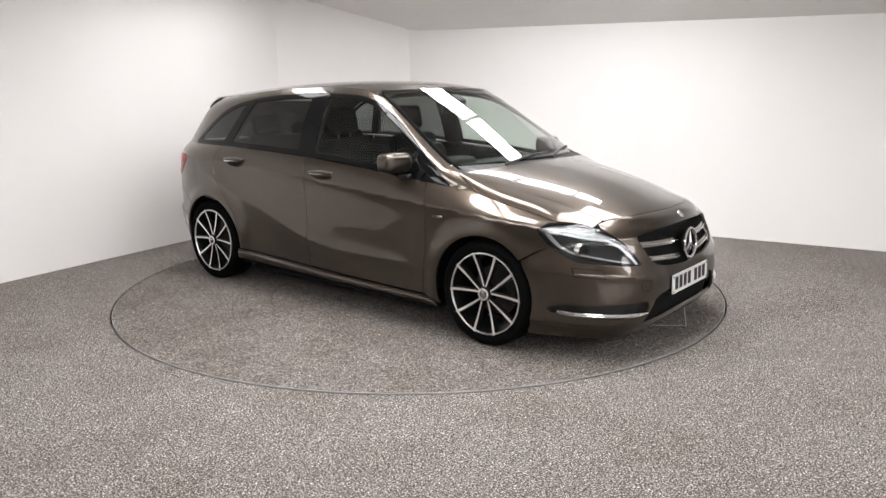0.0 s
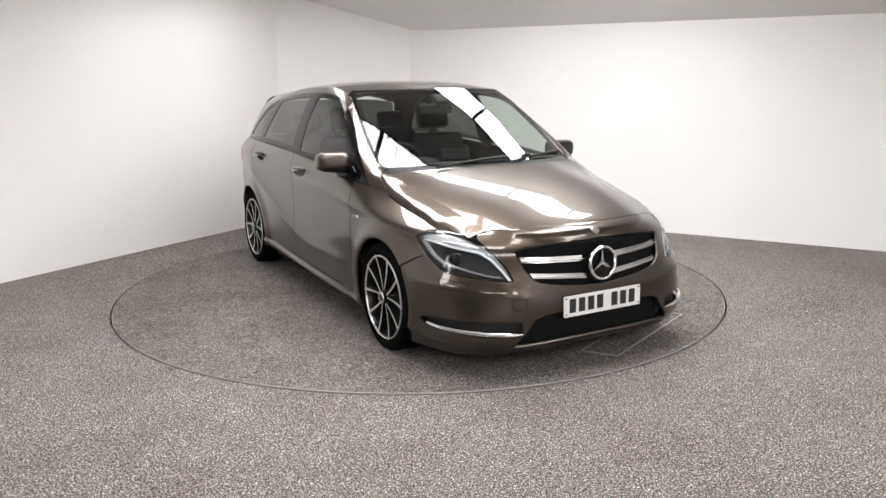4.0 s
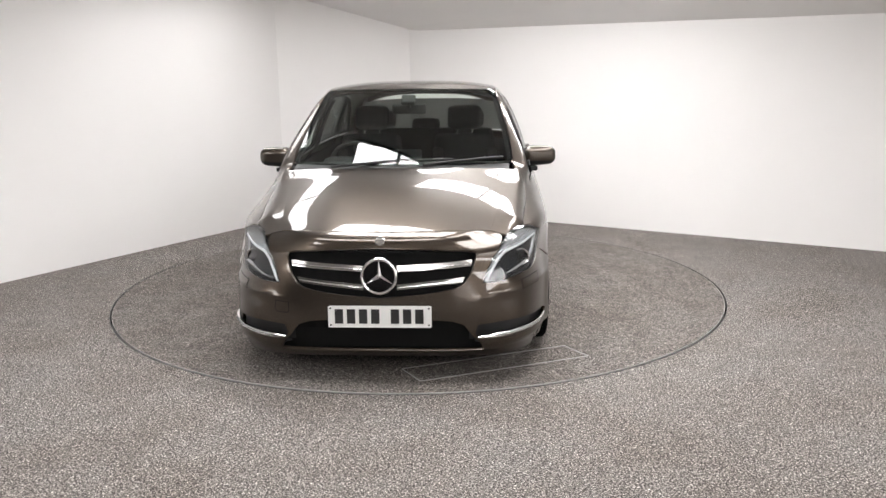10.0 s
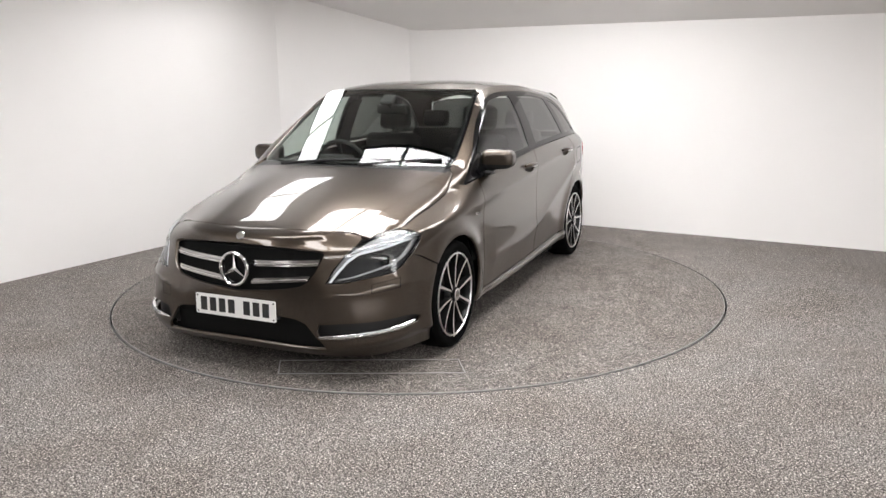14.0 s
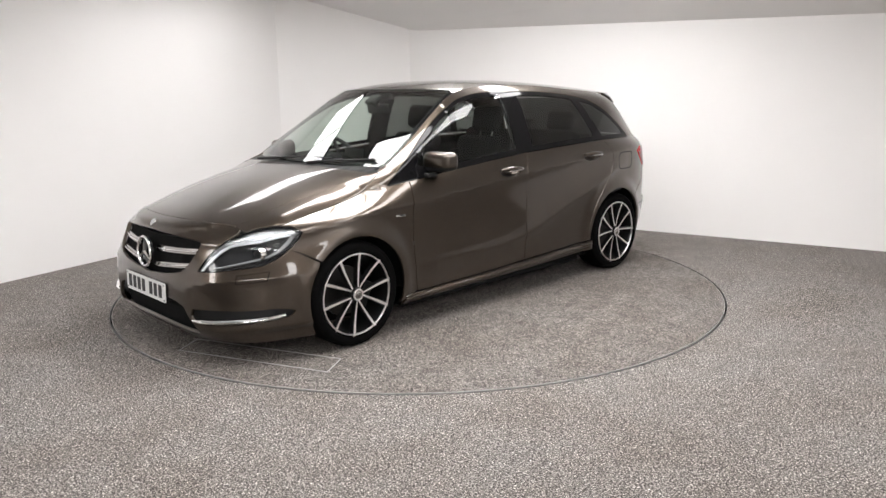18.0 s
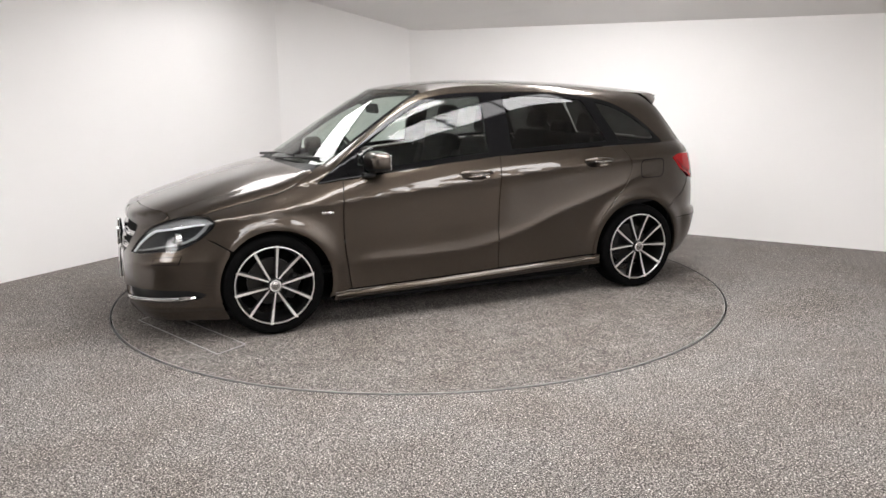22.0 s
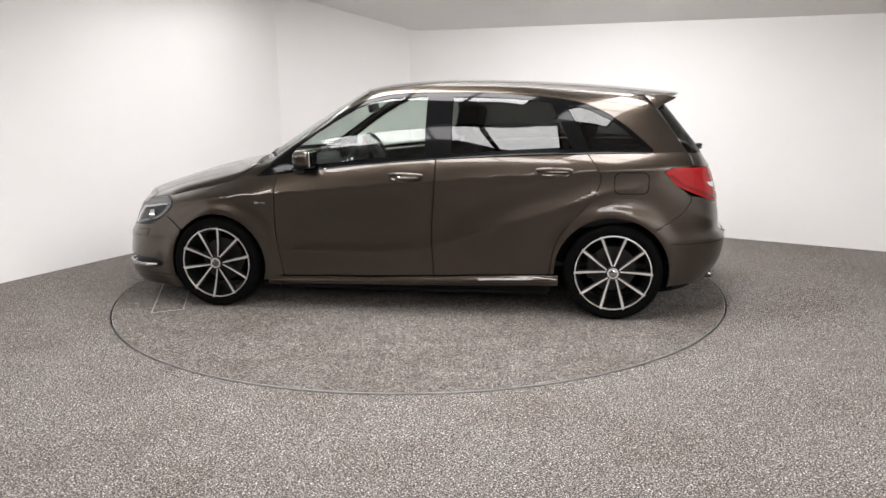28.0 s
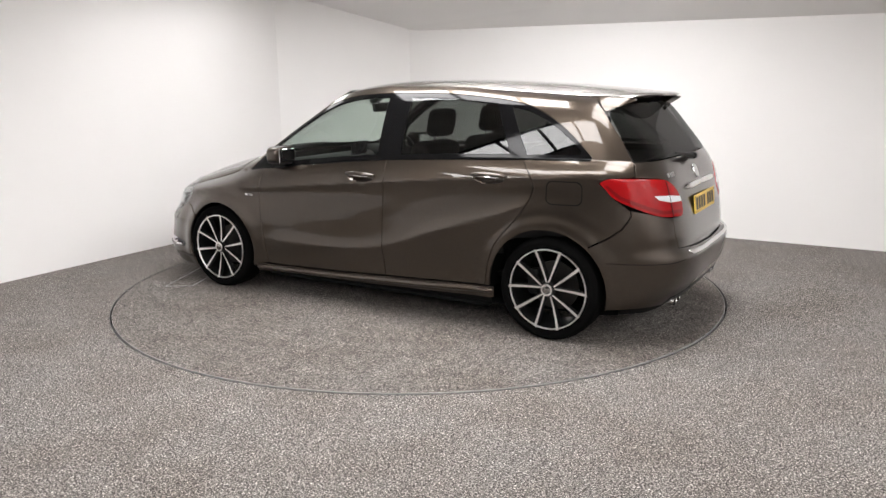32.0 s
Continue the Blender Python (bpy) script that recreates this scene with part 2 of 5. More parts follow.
def light_strip(p, q, width, bars, glow=M_GLOW):
    """A long glowing ceiling strip from p to q in a thin dark frame, with cross bars at the given fractions."""
    p, q = Vector(p), Vector(q)
    length, turn = (q - p).length, math.degrees(math.atan2(q.y - p.y, q.x - p.x))
    base = tagged(new("ceiling_light"), "long white glowing ceiling light strip in a thin dark frame", "ceiling light", "ring of studio lights")
    base.matrix_basis = pose(*((p + q) / 2), HIGH_Z - 0.02, 0, 0, turn)
    part("diffuser", box_bm((length, width, 0.012)), glow, base, "evenly glowing white diffuser", False)
    for k in (-1, 1):
        part("frame_bar", box_bm((0.03, width + 0.06, 0.038), 0.003, 1, pose(k * (length / 2 + 0.015), 0, 0)), M_BAR, base, "dark metal frame", False)
        part("frame_bar", box_bm((length, 0.03, 0.038), 0.003, 1, pose(0, k * (width / 2 + 0.015), 0)), M_BAR, base, "dark metal frame", False)
    for f in bars:
        part("cross_bar", box_bm((0.045, width, 0.03), 0.003, 1, pose((f - 0.5) * length, 0, -0.012)), M_BAR, base, "dark cross bar", False)
    return base


light_strip((0.05, 1.12), (1.95, 0.36), 0.56, (0.52, 0.85))
light_strip((-1.28, 2.0), (-1.85, 0.35), 0.5, (0.55,), M_GLOW_SIDE)
light_strip((-0.95, -0.42), (0.62, -1.2), 0.62, (0.36, 0.72))
light_strip((-2.0, -2.25), (0.6, -2.52), 0.5, (0.25, 0.5, 0.75), M_GLOW_REAR)
light_strip((0.92, -2.25), (1.92, -0.35), 0.6, (0.3, 0.65), M_GLOW_REAR)
# further strips behind the camera, unseen: added fill for walls and floor, low window reflections
light_strip((-1.6, -6.9), (2.2, -7.3), 0.9, (0.25, 0.5, 0.75), M_FILL_BACK)
light_strip((-0.9, -8.3), (2.3, -8.6), 0.9, (0.25, 0.5, 0.75), M_FILL_BACK)
light_strip((2.9, -6.0), (4.6, -3.3), 0.95, (0.33, 0.67), M_FILL_BACK)
light_strip((-4.6, -5.0), (-3.6, -3.0), 1.0, (0.33, 0.67), M_FILL_BACK)

# ---- the turntable ----
HATCH = [(1.497, 0.957), (1.672, 1.073), (2.072, 0.157), (1.897, 0.041)]


def build_turntable():
    sides = 160
    verts, faces = [(0, 0, 0.003)], []
    for r, z in ((TABLE_R - 0.005, 0.003), (TABLE_R - 0.005, -0.05)):
        verts += [(r * math.cos(k * math.tau / sides), r * math.sin(k * math.tau / sides), z) for k in range(sides)]
    for k in range(sides):
        j = (k + 1) % sides
        faces += [(0, 1 + k, 1 + j), (1 + k, 1 + sides + k, 1 + sides + j, 1 + j)]
    table = tagged(new("turntable"), "round carpeted vehicle turntable flush with the floor", "turntable")
    top = mesh_object("top", verts, faces, M_TABLE, table)
    tagged(top, "grey speckled carpet disc with scuffed wheel tracks")
    ring = lathe_bm([(TABLE_R - 0.0055, -0.03), (TABLE_R - 0.0055, 0.0036), (TABLE_R - 0.0042, 0.0036), (TABLE_R - 0.0035, 0.003), (TABLE_R - 0.0035, -0.03)], 160)
    bmesh.ops.transform(ring, matrix=Matrix.Rotation(radians(90), 4, "X"), verts=ring.verts)
    part("edge_strip", ring, M_LIP, table, "thin worn aluminium edging")
    # access hatch outlined by a thin metal line
    for i in range(4):
        a, b = Vector(HATCH[i]), Vector(HATCH[(i + 1) % 4])
        d = b - a
        bm = box_bm((d.length, 0.006, 0.003), 0, 1, pose(*((a + b) / 2), 0.0042, 0, 0, math.degrees(math.atan2(d.y, d.x))))
        part("hatch_line", bm, M_LINE, table, "thin worn metal hatch outline", False)
    return table


TURNTABLE = build_turntable()
rim = lathe_bm([(TABLE_R + 0.0075, -0.04), (TABLE_R + 0.0075, 0.002), (TABLE_R + 0.011, 0.002), (TABLE_R + 0.011, -0.04)], 160)
bmesh.ops.transform(rim, matrix=Matrix.Rotation(radians(90), 4, "X"), verts=rim.verts)
trim = part("trim", rim, M_GROOVE, None)
tagged(trim, "dark steel ring round the turntable pit", kind="structure")
trim.parent = None
pit = tagged(mesh_object("pit", [(x, y, -0.052) for x, y in ((-2.4, -2.4), (2.4, -2.4), (2.4, 2.4), (-2.4, 2.4))], [(0, 1, 2, 3)], M_DARK), "dark pit floor below the turntable", kind="structure")

# ---- car surfaces: x forward from mid wheelbase, y to the car's left, z up ----
def pchip(xs, ys):
    """A smooth curve through the given knots, without overshoot, straight beyond the ends."""
    xs, ys = np.array(xs, float), np.array(ys, float)
    if xs[0] > xs[-1]:
        xs, ys = xs[::-1], ys[::-1]
    h, d = np.diff(xs), np.diff(ys) / np.diff(xs)
    m = np.zeros_like(ys)
    w1, w2 = 2 * h[1:] + h[:-1], h[1:] + 2 * h[:-1]
    same = d[:-1] * d[1:] > 0
    with np.errstate(divide="ignore", invalid="ignore"):
        m[1:-1] = np.where(same, (w1 + w2) / (w1 / d[:-1] + w2 / d[1:]), 0)
    m[0], m[-1] = d[0], d[-1]

    def f(x):
        x = np.asarray(x, float)
        i = np.clip(np.searchsorted(xs, x) - 1, 0, len(xs) - 2)
        t = np.clip((x - xs[i]) / h[i], -1, 2)
        t2, t3 = t * t, t * t * t
        inner = (2 * t3 - 3 * t2 + 1) * ys[i] + (t3 - 2 * t2 + t) * h[i] * m[i] + (3 * t2 - 2 * t3) * ys[i + 1] + (t3 - t2) * h[i] * m[i + 1]
        low, high = ys[0] + (x - xs[0]) * m[0], ys[-1] + (x - xs[-1]) * m[-1]
        return np.where(x < xs[0], low, np.where(x > xs[-1], high, inner))
    return f


def soft(xs, ys, width):
    """The same curve with its bends eased over the given width."""
    f = pchip(xs, ys)
    lo, hi, step = min(xs), max(xs), width / 4
    grid = np.arange(lo - 4 * width, hi + 4 * width + step, step)
    k = np.exp(-0.5 * (np.arange(-12, 13) / 4.0) ** 2)
    wide = f(np.concatenate([grid[0] - step * np.arange(12, 0, -1), grid, grid[-1] + step * np.arange(1, 13)]))
    return pchip(grid, np.convolve(wide, k / k.sum(), "valid"))


X0F, X0R, BW, CORNER = 0.9, -0.9, 0.9, 1.75
round_front = pchip([0.1, 0.25, 0.5, 0.66, 0.9], [5.0, 4.6, 3.6, 3.05, 2.9])
round_rear = pchip([0.1, 0.3, 0.6, 0.95, 1.1, 1.3, 1.5], [4.4, 4.6, 5.0, 5.8, 6.0, 7.0, 8.0])
shoulder_z = soft([2.2, 1.9, 1.56, 1.2, 0.89, 0.5, 0.15, -0.2, -0.83, -1.14, -1.6, -2.1], [0.65, 0.685, 0.733, 0.779, 0.800, 0.834, 0.864, 0.895, 0.942, 0.962, 0.975, 0.975], 0.1)
belt_z = soft([2.2, 2.05, 1.9, 1.76, 1.58, 1.32, 1.2, 1.04, 0.89, 0.585, 0.14, -0.22, -0.65, -1.2, -1.58, -2.1], [0.70, 0.738, 0.773, 0.800, 0.836, 0.879, 0.894, 0.913, 0.937, 0.97, 1.015, 1.041, 1.062, 1.077, 1.08, 1.08], 0.07)
belt_y = soft([2.2, 1.9, 1.58, 1.32, 1.2, 1.04, 0.89, 0.585, 0.14, -0.65, -1.2, -1.6, -2.1], [0.72, 0.735, 0.745, 0.765, 0.785, 0.812, 0.83, 0.845, 0.847, 0.84, 0.825, 0.80, 0.78], 0.08)
crease_z = soft([2.2, 0.9, 0.6, 0.3, 0.05, -0.26, -0.64, -0.99, -1.14, -1.34, -2.1], [0.41, 0.411, 0.411, 0.414, 0.424, 0.484, 0.618, 0.723, 0.776, 0.85, 0.90], 0.06)
taper = soft([2.2, 1.6, 1.2, 0.6, 0.0, -0.6, -1.35, -2.1], [1.025, 1.018, 1.005, 1.0, 0.998, 0.993, 0.986, 0.972], 0.15)
nose_x = soft([0.10, 0.15, 0.20, 0.27, 0.38, 0.50, 0.58, 0.65, 0.705, 0.725, 0.745, 0.759, 0.768, 0.776, 0.79, 0.83, 0.907, 0.965, 1.0, 1.03], [2.10, 2.155, 2.19, 2.205, 2.212, 2.203, 2.192, 2.172, 2.159, 2.152, 2.141, 2.122, 2.100, 2.075, 2.03, 1.91, 1.71, 1.50, 1.42, 1.40], 0.006)
tail_x = pchip([0.15, 0.20, 0.276, 0.378, 0.50, 0.545, 0.565, 0.652, 0.755, 0.96, 1.07, 1.24, 1.357, 1.45], [-1.92, -1.965, -2.035, -2.09, -2.105, -2.095, -2.062, -2.05, -2.03, -1.967, -1.908, -1.775, -1.68, -1.60])
rail_y = soft([1.35, 1.12, 0.99, 0.75, 0.5, 0.3, 0.1, -0.1, -0.5, -1.0, -1.5, -2.1], [0.735, 0.72, 0.716, 0.690, 0.648, 0.614, 0.606, 0.603, 0.603, 0.594, 0.573, 0.54], 0.06)
roof_edge_z = soft([0.48, 0.42, 0.35, 0.28, 0.2, 0.1, -0.1, -0.5, -1.0, -1.5, -2.1], [1.3555, 1.388, 1.426, 1.453, 1.471, 1.485, 1.499, 1.496, 1.465, 1.428, 1.36], 0.06)
roof_mid_z = soft([0.5, 0.40, 0.30, 0.15, 0.0, -0.2, -0.4, -0.62, -1.06, -1.5, -1.73, -1.95], [1.450, 1.481, 1.503, 1.524, 1.536, 1.543, 1.543, 1.536, 1.513, 1.477, 1.450, 1.400], 0.06)
CROWN = 0.185  # how far the screen bows forward between its sides
screen_z = soft([1.5, 1.18, 0.9, 0.65, 0.40, 0.2], [0.805, 1.015, 1.191, 1.343, 1.481, 1.585], 0.06)
hood_z = soft([2.2, 2.06, 1.92, 1.71, 1.5, 1.336, 1.18, 1.0], [0.70, 0.780, 0.824, 0.892, 0.949, 0.984, 1.012, 1.040], 0.07)


foot_power = soft([0.0, 0.25, 0.45, 0.8, 0.95, 1.1, 1.4], [9.0, 9.0, 12.0, 12.0, 6.0, 1.5, 1.5], 0.05)
foot_z = soft([0.9, 0.95, 1.0, 1.06, 1.13, 1.19, 1.25, 1.32, 1.36, 1.5], [1.066, 1.036, 1.012, 0.999, 0.983, 0.952, 0.918, 0.888, 0.879, 0.86], 0.035)


def rail_z(x):
    x = np.asarray(x, float)
    front = screen_z(x + CROWN * (rail_y(x) / 0.68) ** 2)
    z = np.where(x > 0.42, front, roof_edge_z(x))
    z = np.where(x > 0.97, foot_z(x), z)
    return np.maximum(z, belt_z(x) + 0.012)


def side_y(x, z, open_top=False):
    """Half width of the body at x and height z, before the plan rounds in at the nose and tail."""
    x, z = np.broadcast_arrays(np.asarray(x, float), np.asarray(z, float))
    k = taper(x)
    zs, zb = shoulder_z(x), belt_z(x)
    one = np.ones_like(x)
    zk = np.stack([0.10 * one, 0.185 * one, 0.225 * one, 0.30 * one, 0.62 * zs + 0.09, zs, zb])
    yk = np.stack([0.818 * k, 0.840 * k, 0.866 * k, 0.868 * k, 0.885 * k, 0.885 * k, belt_y(x)])
    d = np.diff(yk, axis=0) / np.diff(zk, axis=0)
    m = np.zeros_like(yk)
    m[0], m[1:-1], m[-1] = d[0], np.where(d[:-1] * d[1:] > 0, 2 * d[:-1] * d[1:] / np.where(d[:-1] + d[1:] == 0, 1, d[:-1] + d[1:]), 0), d[-1] * (1 + 0.9 * np.clip((1.25 - x) / 0.3, 0, 1))
    i = np.clip((z[None] > zk).sum(0) - 1, 0, 5)[None]
    take = lambda a: np.take_along_axis(a, i, 0)[0]
    nxt = lambda a: np.take_along_axis(a, i + 1, 0)[0]
    h = nxt(zk) - take(zk)
    t = np.clip((z - take(zk)) / h, 0, 1.6)
    low = (2 * t**3 - 3 * t**2 + 1) * take(yk) + (t**3 - 2 * t**2 + t) * h * take(m) + (3 * t**2 - 2 * t**3) * nxt(yk) + (t**3 - t**2) * h * nxt(m)
    low = low - np.maximum(zk[0] - z, 0) * 0.5
    # character crease that climbs towards the rear arch, and the arch lips
    zc = crease_z(x)
    fade = np.clip((x + 1.5) / 0.3, 0, 1) * np.clip((1.0 - x) / 0.3, 0, 1)
    low = low + fade * 0.021 * np.exp(-(np.sqrt((z - zc) ** 2 + 0.00012) - 0.011) / 0.075)
    low = low + 0.013 * np.exp(-(np.sqrt((z - zs) ** 2 + 0.00003) - 0.0055) / 0.026) * np.clip((x + 1.7) / 0.3, 0, 1) * np.clip((1.9 - x) / 0.3, 0, 1) * 0.6
    for ax, az, r in ((1.332, 0.314, 0.358), (-1.338, 0.314, 0.378)):
        low = low + 0.022 * np.exp(-(((np.hypot(x - ax, z - az) - r) / 0.065) ** 2)) * (z > 0.1)
    zr = rail_z(x)
    t = np.clip((z - zb) / (zr - zb), 0, 1.06)
    f = np.clip((-0.1 - x) / 0.6, 0, 1)
    f = f * f * (3 - 2 * f)
    lean = lambda d: (0.27 + 0.12 * f) * d + (0.36 - 0.24 * f) * d * d
    up = np.maximum(z - zb, 0)
    high = belt_y(x) - lean(up) - (belt_y(x) - lean(zr - zb) - rail_y(x)) * t ** foot_power(x)
    return np.where((z > zb) & ~(open_top & (x > 1.33)), high, low)


def to_u_front(phi):
    return phi / (math.pi / 2) * CORNER


bumper_crease = pchip([0.0, 0.3, 0.37, 0.5, 0.65, 0.8, 0.95], [0.39, 0.40, 0.42, 0.455, 0.482, 0.49, 0.49])


def body(u, z, open_top=False):
    """The body's skin. u runs round half the plan from the nose's middle to the tail's, z is the height."""
    u, z = np.broadcast_arrays(np.asarray(u, float), np.asarray(z, float))
    mid = CORNER + (X0F - X0R)
    front, rear = u < CORNER, u > mid
    phi = np.where(front, u / CORNER, np.where(rear, (mid + CORNER - u) / CORNER, 1.0)) * math.pi / 2
    phi = np.clip(phi, 0, math.pi / 2)
    a = np.where(front, nose_x(z) - X0F, X0R - tail_x(z))
    n = np.where(front, round_front(z), round_rear(z))
    c, s = np.cos(phi), np.sin(phi)
    r = ((c / a) ** n + (s / BW) ** n) ** (-1 / n)
    x = np.where(front, X0F + r * c, np.where(rear, X0R - r * c, X0F - (u - CORNER)))
    wrap = np.where(front | rear, r * s / BW, 1.0)
    y = side_y(x, z, open_top) * wrap
    # crease of the front bumper, from below the lamps down to the grille's foot
    swell = np.where(front, 0.015, 0.0) * np.clip((np.abs(y) - 0.40) / 0.2, 0, 1) * np.clip((x - 1.66) / 0.16, 0, 1)
    swell = swell * np.exp(-(np.sqrt((z - bumper_crease(np.abs(y))) ** 2 + 0.00002) - 0.0045) / 0.04)
    return np.stack([x + swell * c, y + swell * s, z], -1)


def solve_u(z, axis, value, lo, hi):
    z, value = np.asarray(z, float), np.asarray(value, float)
    lo, hi = np.full(z.shape, float(lo)), np.full(z.shape, float(hi))
    up = body(hi, z)[..., axis] > body(lo, z)[..., axis]
    for _ in range(30):
        m = (lo + hi) / 2
        more = (body(m, z)[..., axis] < value) == up
        lo, hi = np.where(more, m, lo), np.where(more, hi, m)
    return (lo + hi) / 2


U_END = 2 * CORNER + X0F - X0R
def S(x, z): return ("S", x, z)  # a place on the skin, by x along the side
def F(y, z): return ("F", y, z)  # by y across the front
def R(y, z): return ("R", y, z)  # by y across the rear


def resolve(poly):
    """Turns such places into the skin's own chart."""
    out = [None] * len(poly)
    for kind, axis, lo, hi in (("S", 0, 0, U_END), ("F", 1, 0, CORNER * 0.98), ("R", 1, U_END, U_END - CORNER * 0.98)):
        pick = [i for i, p in enumerate(poly) if p[0] == kind]
        if pick:
            z = np.array([poly[i][2] for i in pick])
            u = solve_u(z, axis, np.array([poly[i][1] for i in pick]), lo, hi)
            for i, a, b in zip(pick, u, z):
                out[i] = (float(a), float(b))
    return [p if o is None else o for p, o in zip(poly, out)]


def screen(x, y):
    x, y = np.broadcast_arrays(np.asarray(x, float), np.asarray(y, float))
    return np.stack([x, y, screen_z(x + CROWN * (y / 0.68) ** 2)], -1)


def roof(x, y):
    x, y = np.broadcast_arrays(np.asarray(x, float), np.asarray(y, float))
    edge = rail_z(np.minimum(x, 0.42))
    return np.stack([x, y, roof_mid_z(x) - (roof_mid_z(x) - edge) * (np.abs(y) / rail_y(x)) ** 3], -1)


ridge_y = soft([1.0, 1.06, 1.25, 1.49, 1.70, 1.893, 2.0], [0.72, 0.716, 0.662, 0.63, 0.594, 0.562, 0.54], 0.05)
ridge_z = soft([1.0, 1.06, 1.25, 1.49, 1.70, 1.893, 2.0], [1.008, 0.995, 0.938, 0.882, 0.83, 0.768, 0.735], 0.05)
cut_z = soft([1.055, 1.13, 1.22, 1.35, 1.45, 1.56, 1.66, 1.742, 1.785, 1.83, 1.868, 1.905], [0.985, 0.938, 0.885, 0.848, 0.824, 0.801, 0.777, 0.7575, 0.756, 0.750, 0.745, 0.731], 0.02)


def hood_edge(x):
    """Half width and height of the bonnet's ridge line at x."""
    return ridge_y(x), ridge_z(x)


def flank(x, v):
    """The bonnet's side between its ridge (v = 0) and its shut line (v = 0.12)."""
    x, v = np.broadcast_arrays(np.asarray(x, float), np.asarray(v, float))
    s, zc = v / 0.12, cut_z(x)
    yc = body(solve_u(zc, 0, x, 0, CORNER * 1.3), zc, True)[..., 1]
    ry, rz = hood_edge(x)
    return np.stack([x, ry + (yc - ry) * s, rz + (zc - rz) * (s + (1 - np.clip((x - 1.72) / 0.16, 0, 1)) * (0.44 * s**5 - 0.44 * s))], -1)


lip_z = pchip([0.0, 0.15, 0.29, 0.45, 0.585, 0.62, 0.8], [0.774, 0.776, 0.776, 0.768, 0.748, 0.738, 0.70])


def bonnet_raw(x, y):
    ye, ze = hood_edge(x)
    mid = hood_z(x)
    t = np.abs(y) / ye
    return mid - (mid - ze) * (0.45 * t**2 + 0.55 * t**4)


def make_lip():
    """Where the bonnet meets the nose, and how far the bonnet must bend to meet it."""
    ys = np.linspace(0.0, 0.64, 33)
    zs = lip_z(ys)
    u = solve_u(zs, 1, ys, 0, CORNER * 0.98)
    xs = body(u, zs)[:, 0]
    return pchip(ys, xs), soft(ys, zs - bonnet_raw(xs, ys), 0.06)


lip_x, lip_dz = make_lip()


def hood(x, y):
    x, y = np.broadcast_arrays(np.asarray(x, float), np.asarray(y, float))
    a = np.minimum(np.abs(y), 0.56)
    bend = lip_dz(a) * np.exp(-np.maximum(lip_x(a) - x, 0) / 0.4)
    return np.stack([x, y, bonnet_raw(x, y) + bend], -1)

# ---- the car ----
from mathutils.geometry import delaunay_2d_cdt


def densify(poly, step):
    out = []
    n = len(poly)
    for i in range(n):
        a, b = np.array(poly[i], float), np.array(poly[(i + 1) % n], float)
        k = max(1, int(np.ceil(np.linalg.norm(b - a) / step)))
        out += [tuple(a + (b - a) * j / k) for j in range(k)]
    return out


def inside(points, poly):
    p, q = np.asarray(points, float), np.asarray(poly, float)
    hit = np.zeros(len(p), bool)
    for (x0, y0), (x1, y1) in zip(q, np.roll(q, -1, 0)):
        if y0 != y1:
            cross = ((y0 > p[:, 1]) != (y1 > p[:, 1])) & (p[:, 0] < (x1 - x0) * (p[:, 1] - y0) / (y1 - y0) + x0)
            hit ^= cross
    return hit


def near_line(points, loop, gap):
    p = np.asarray(points, float)
    close = np.zeros(len(p), bool)
    for a in np.asarray(loop, float):
        close |= ((p - a) ** 2).sum(1) < gap * gap
    return close


def surface_normals(fn, uv):
    u, v = uv[:, 0], uv[:, 1]
    d = 2e-3
    du, dv = fn(u + d, v) - fn(u - d, v), fn(u, v + d) - fn(u, v - d)
    n = np.cross(du, dv)
    n /= np.maximum(np.linalg.norm(n, axis=1), 1e-9)[:, None]
    p = fn(u, v)
    out = p - np.stack([np.clip(p[:, 0], -1.3, 1.3), 0 * u, np.clip(p[:, 2], 0.4, 0.7)], 1)
    sign = np.where((n * out).sum(1) < 0, -1.0, 1.0)
    return n * sign[:, None]


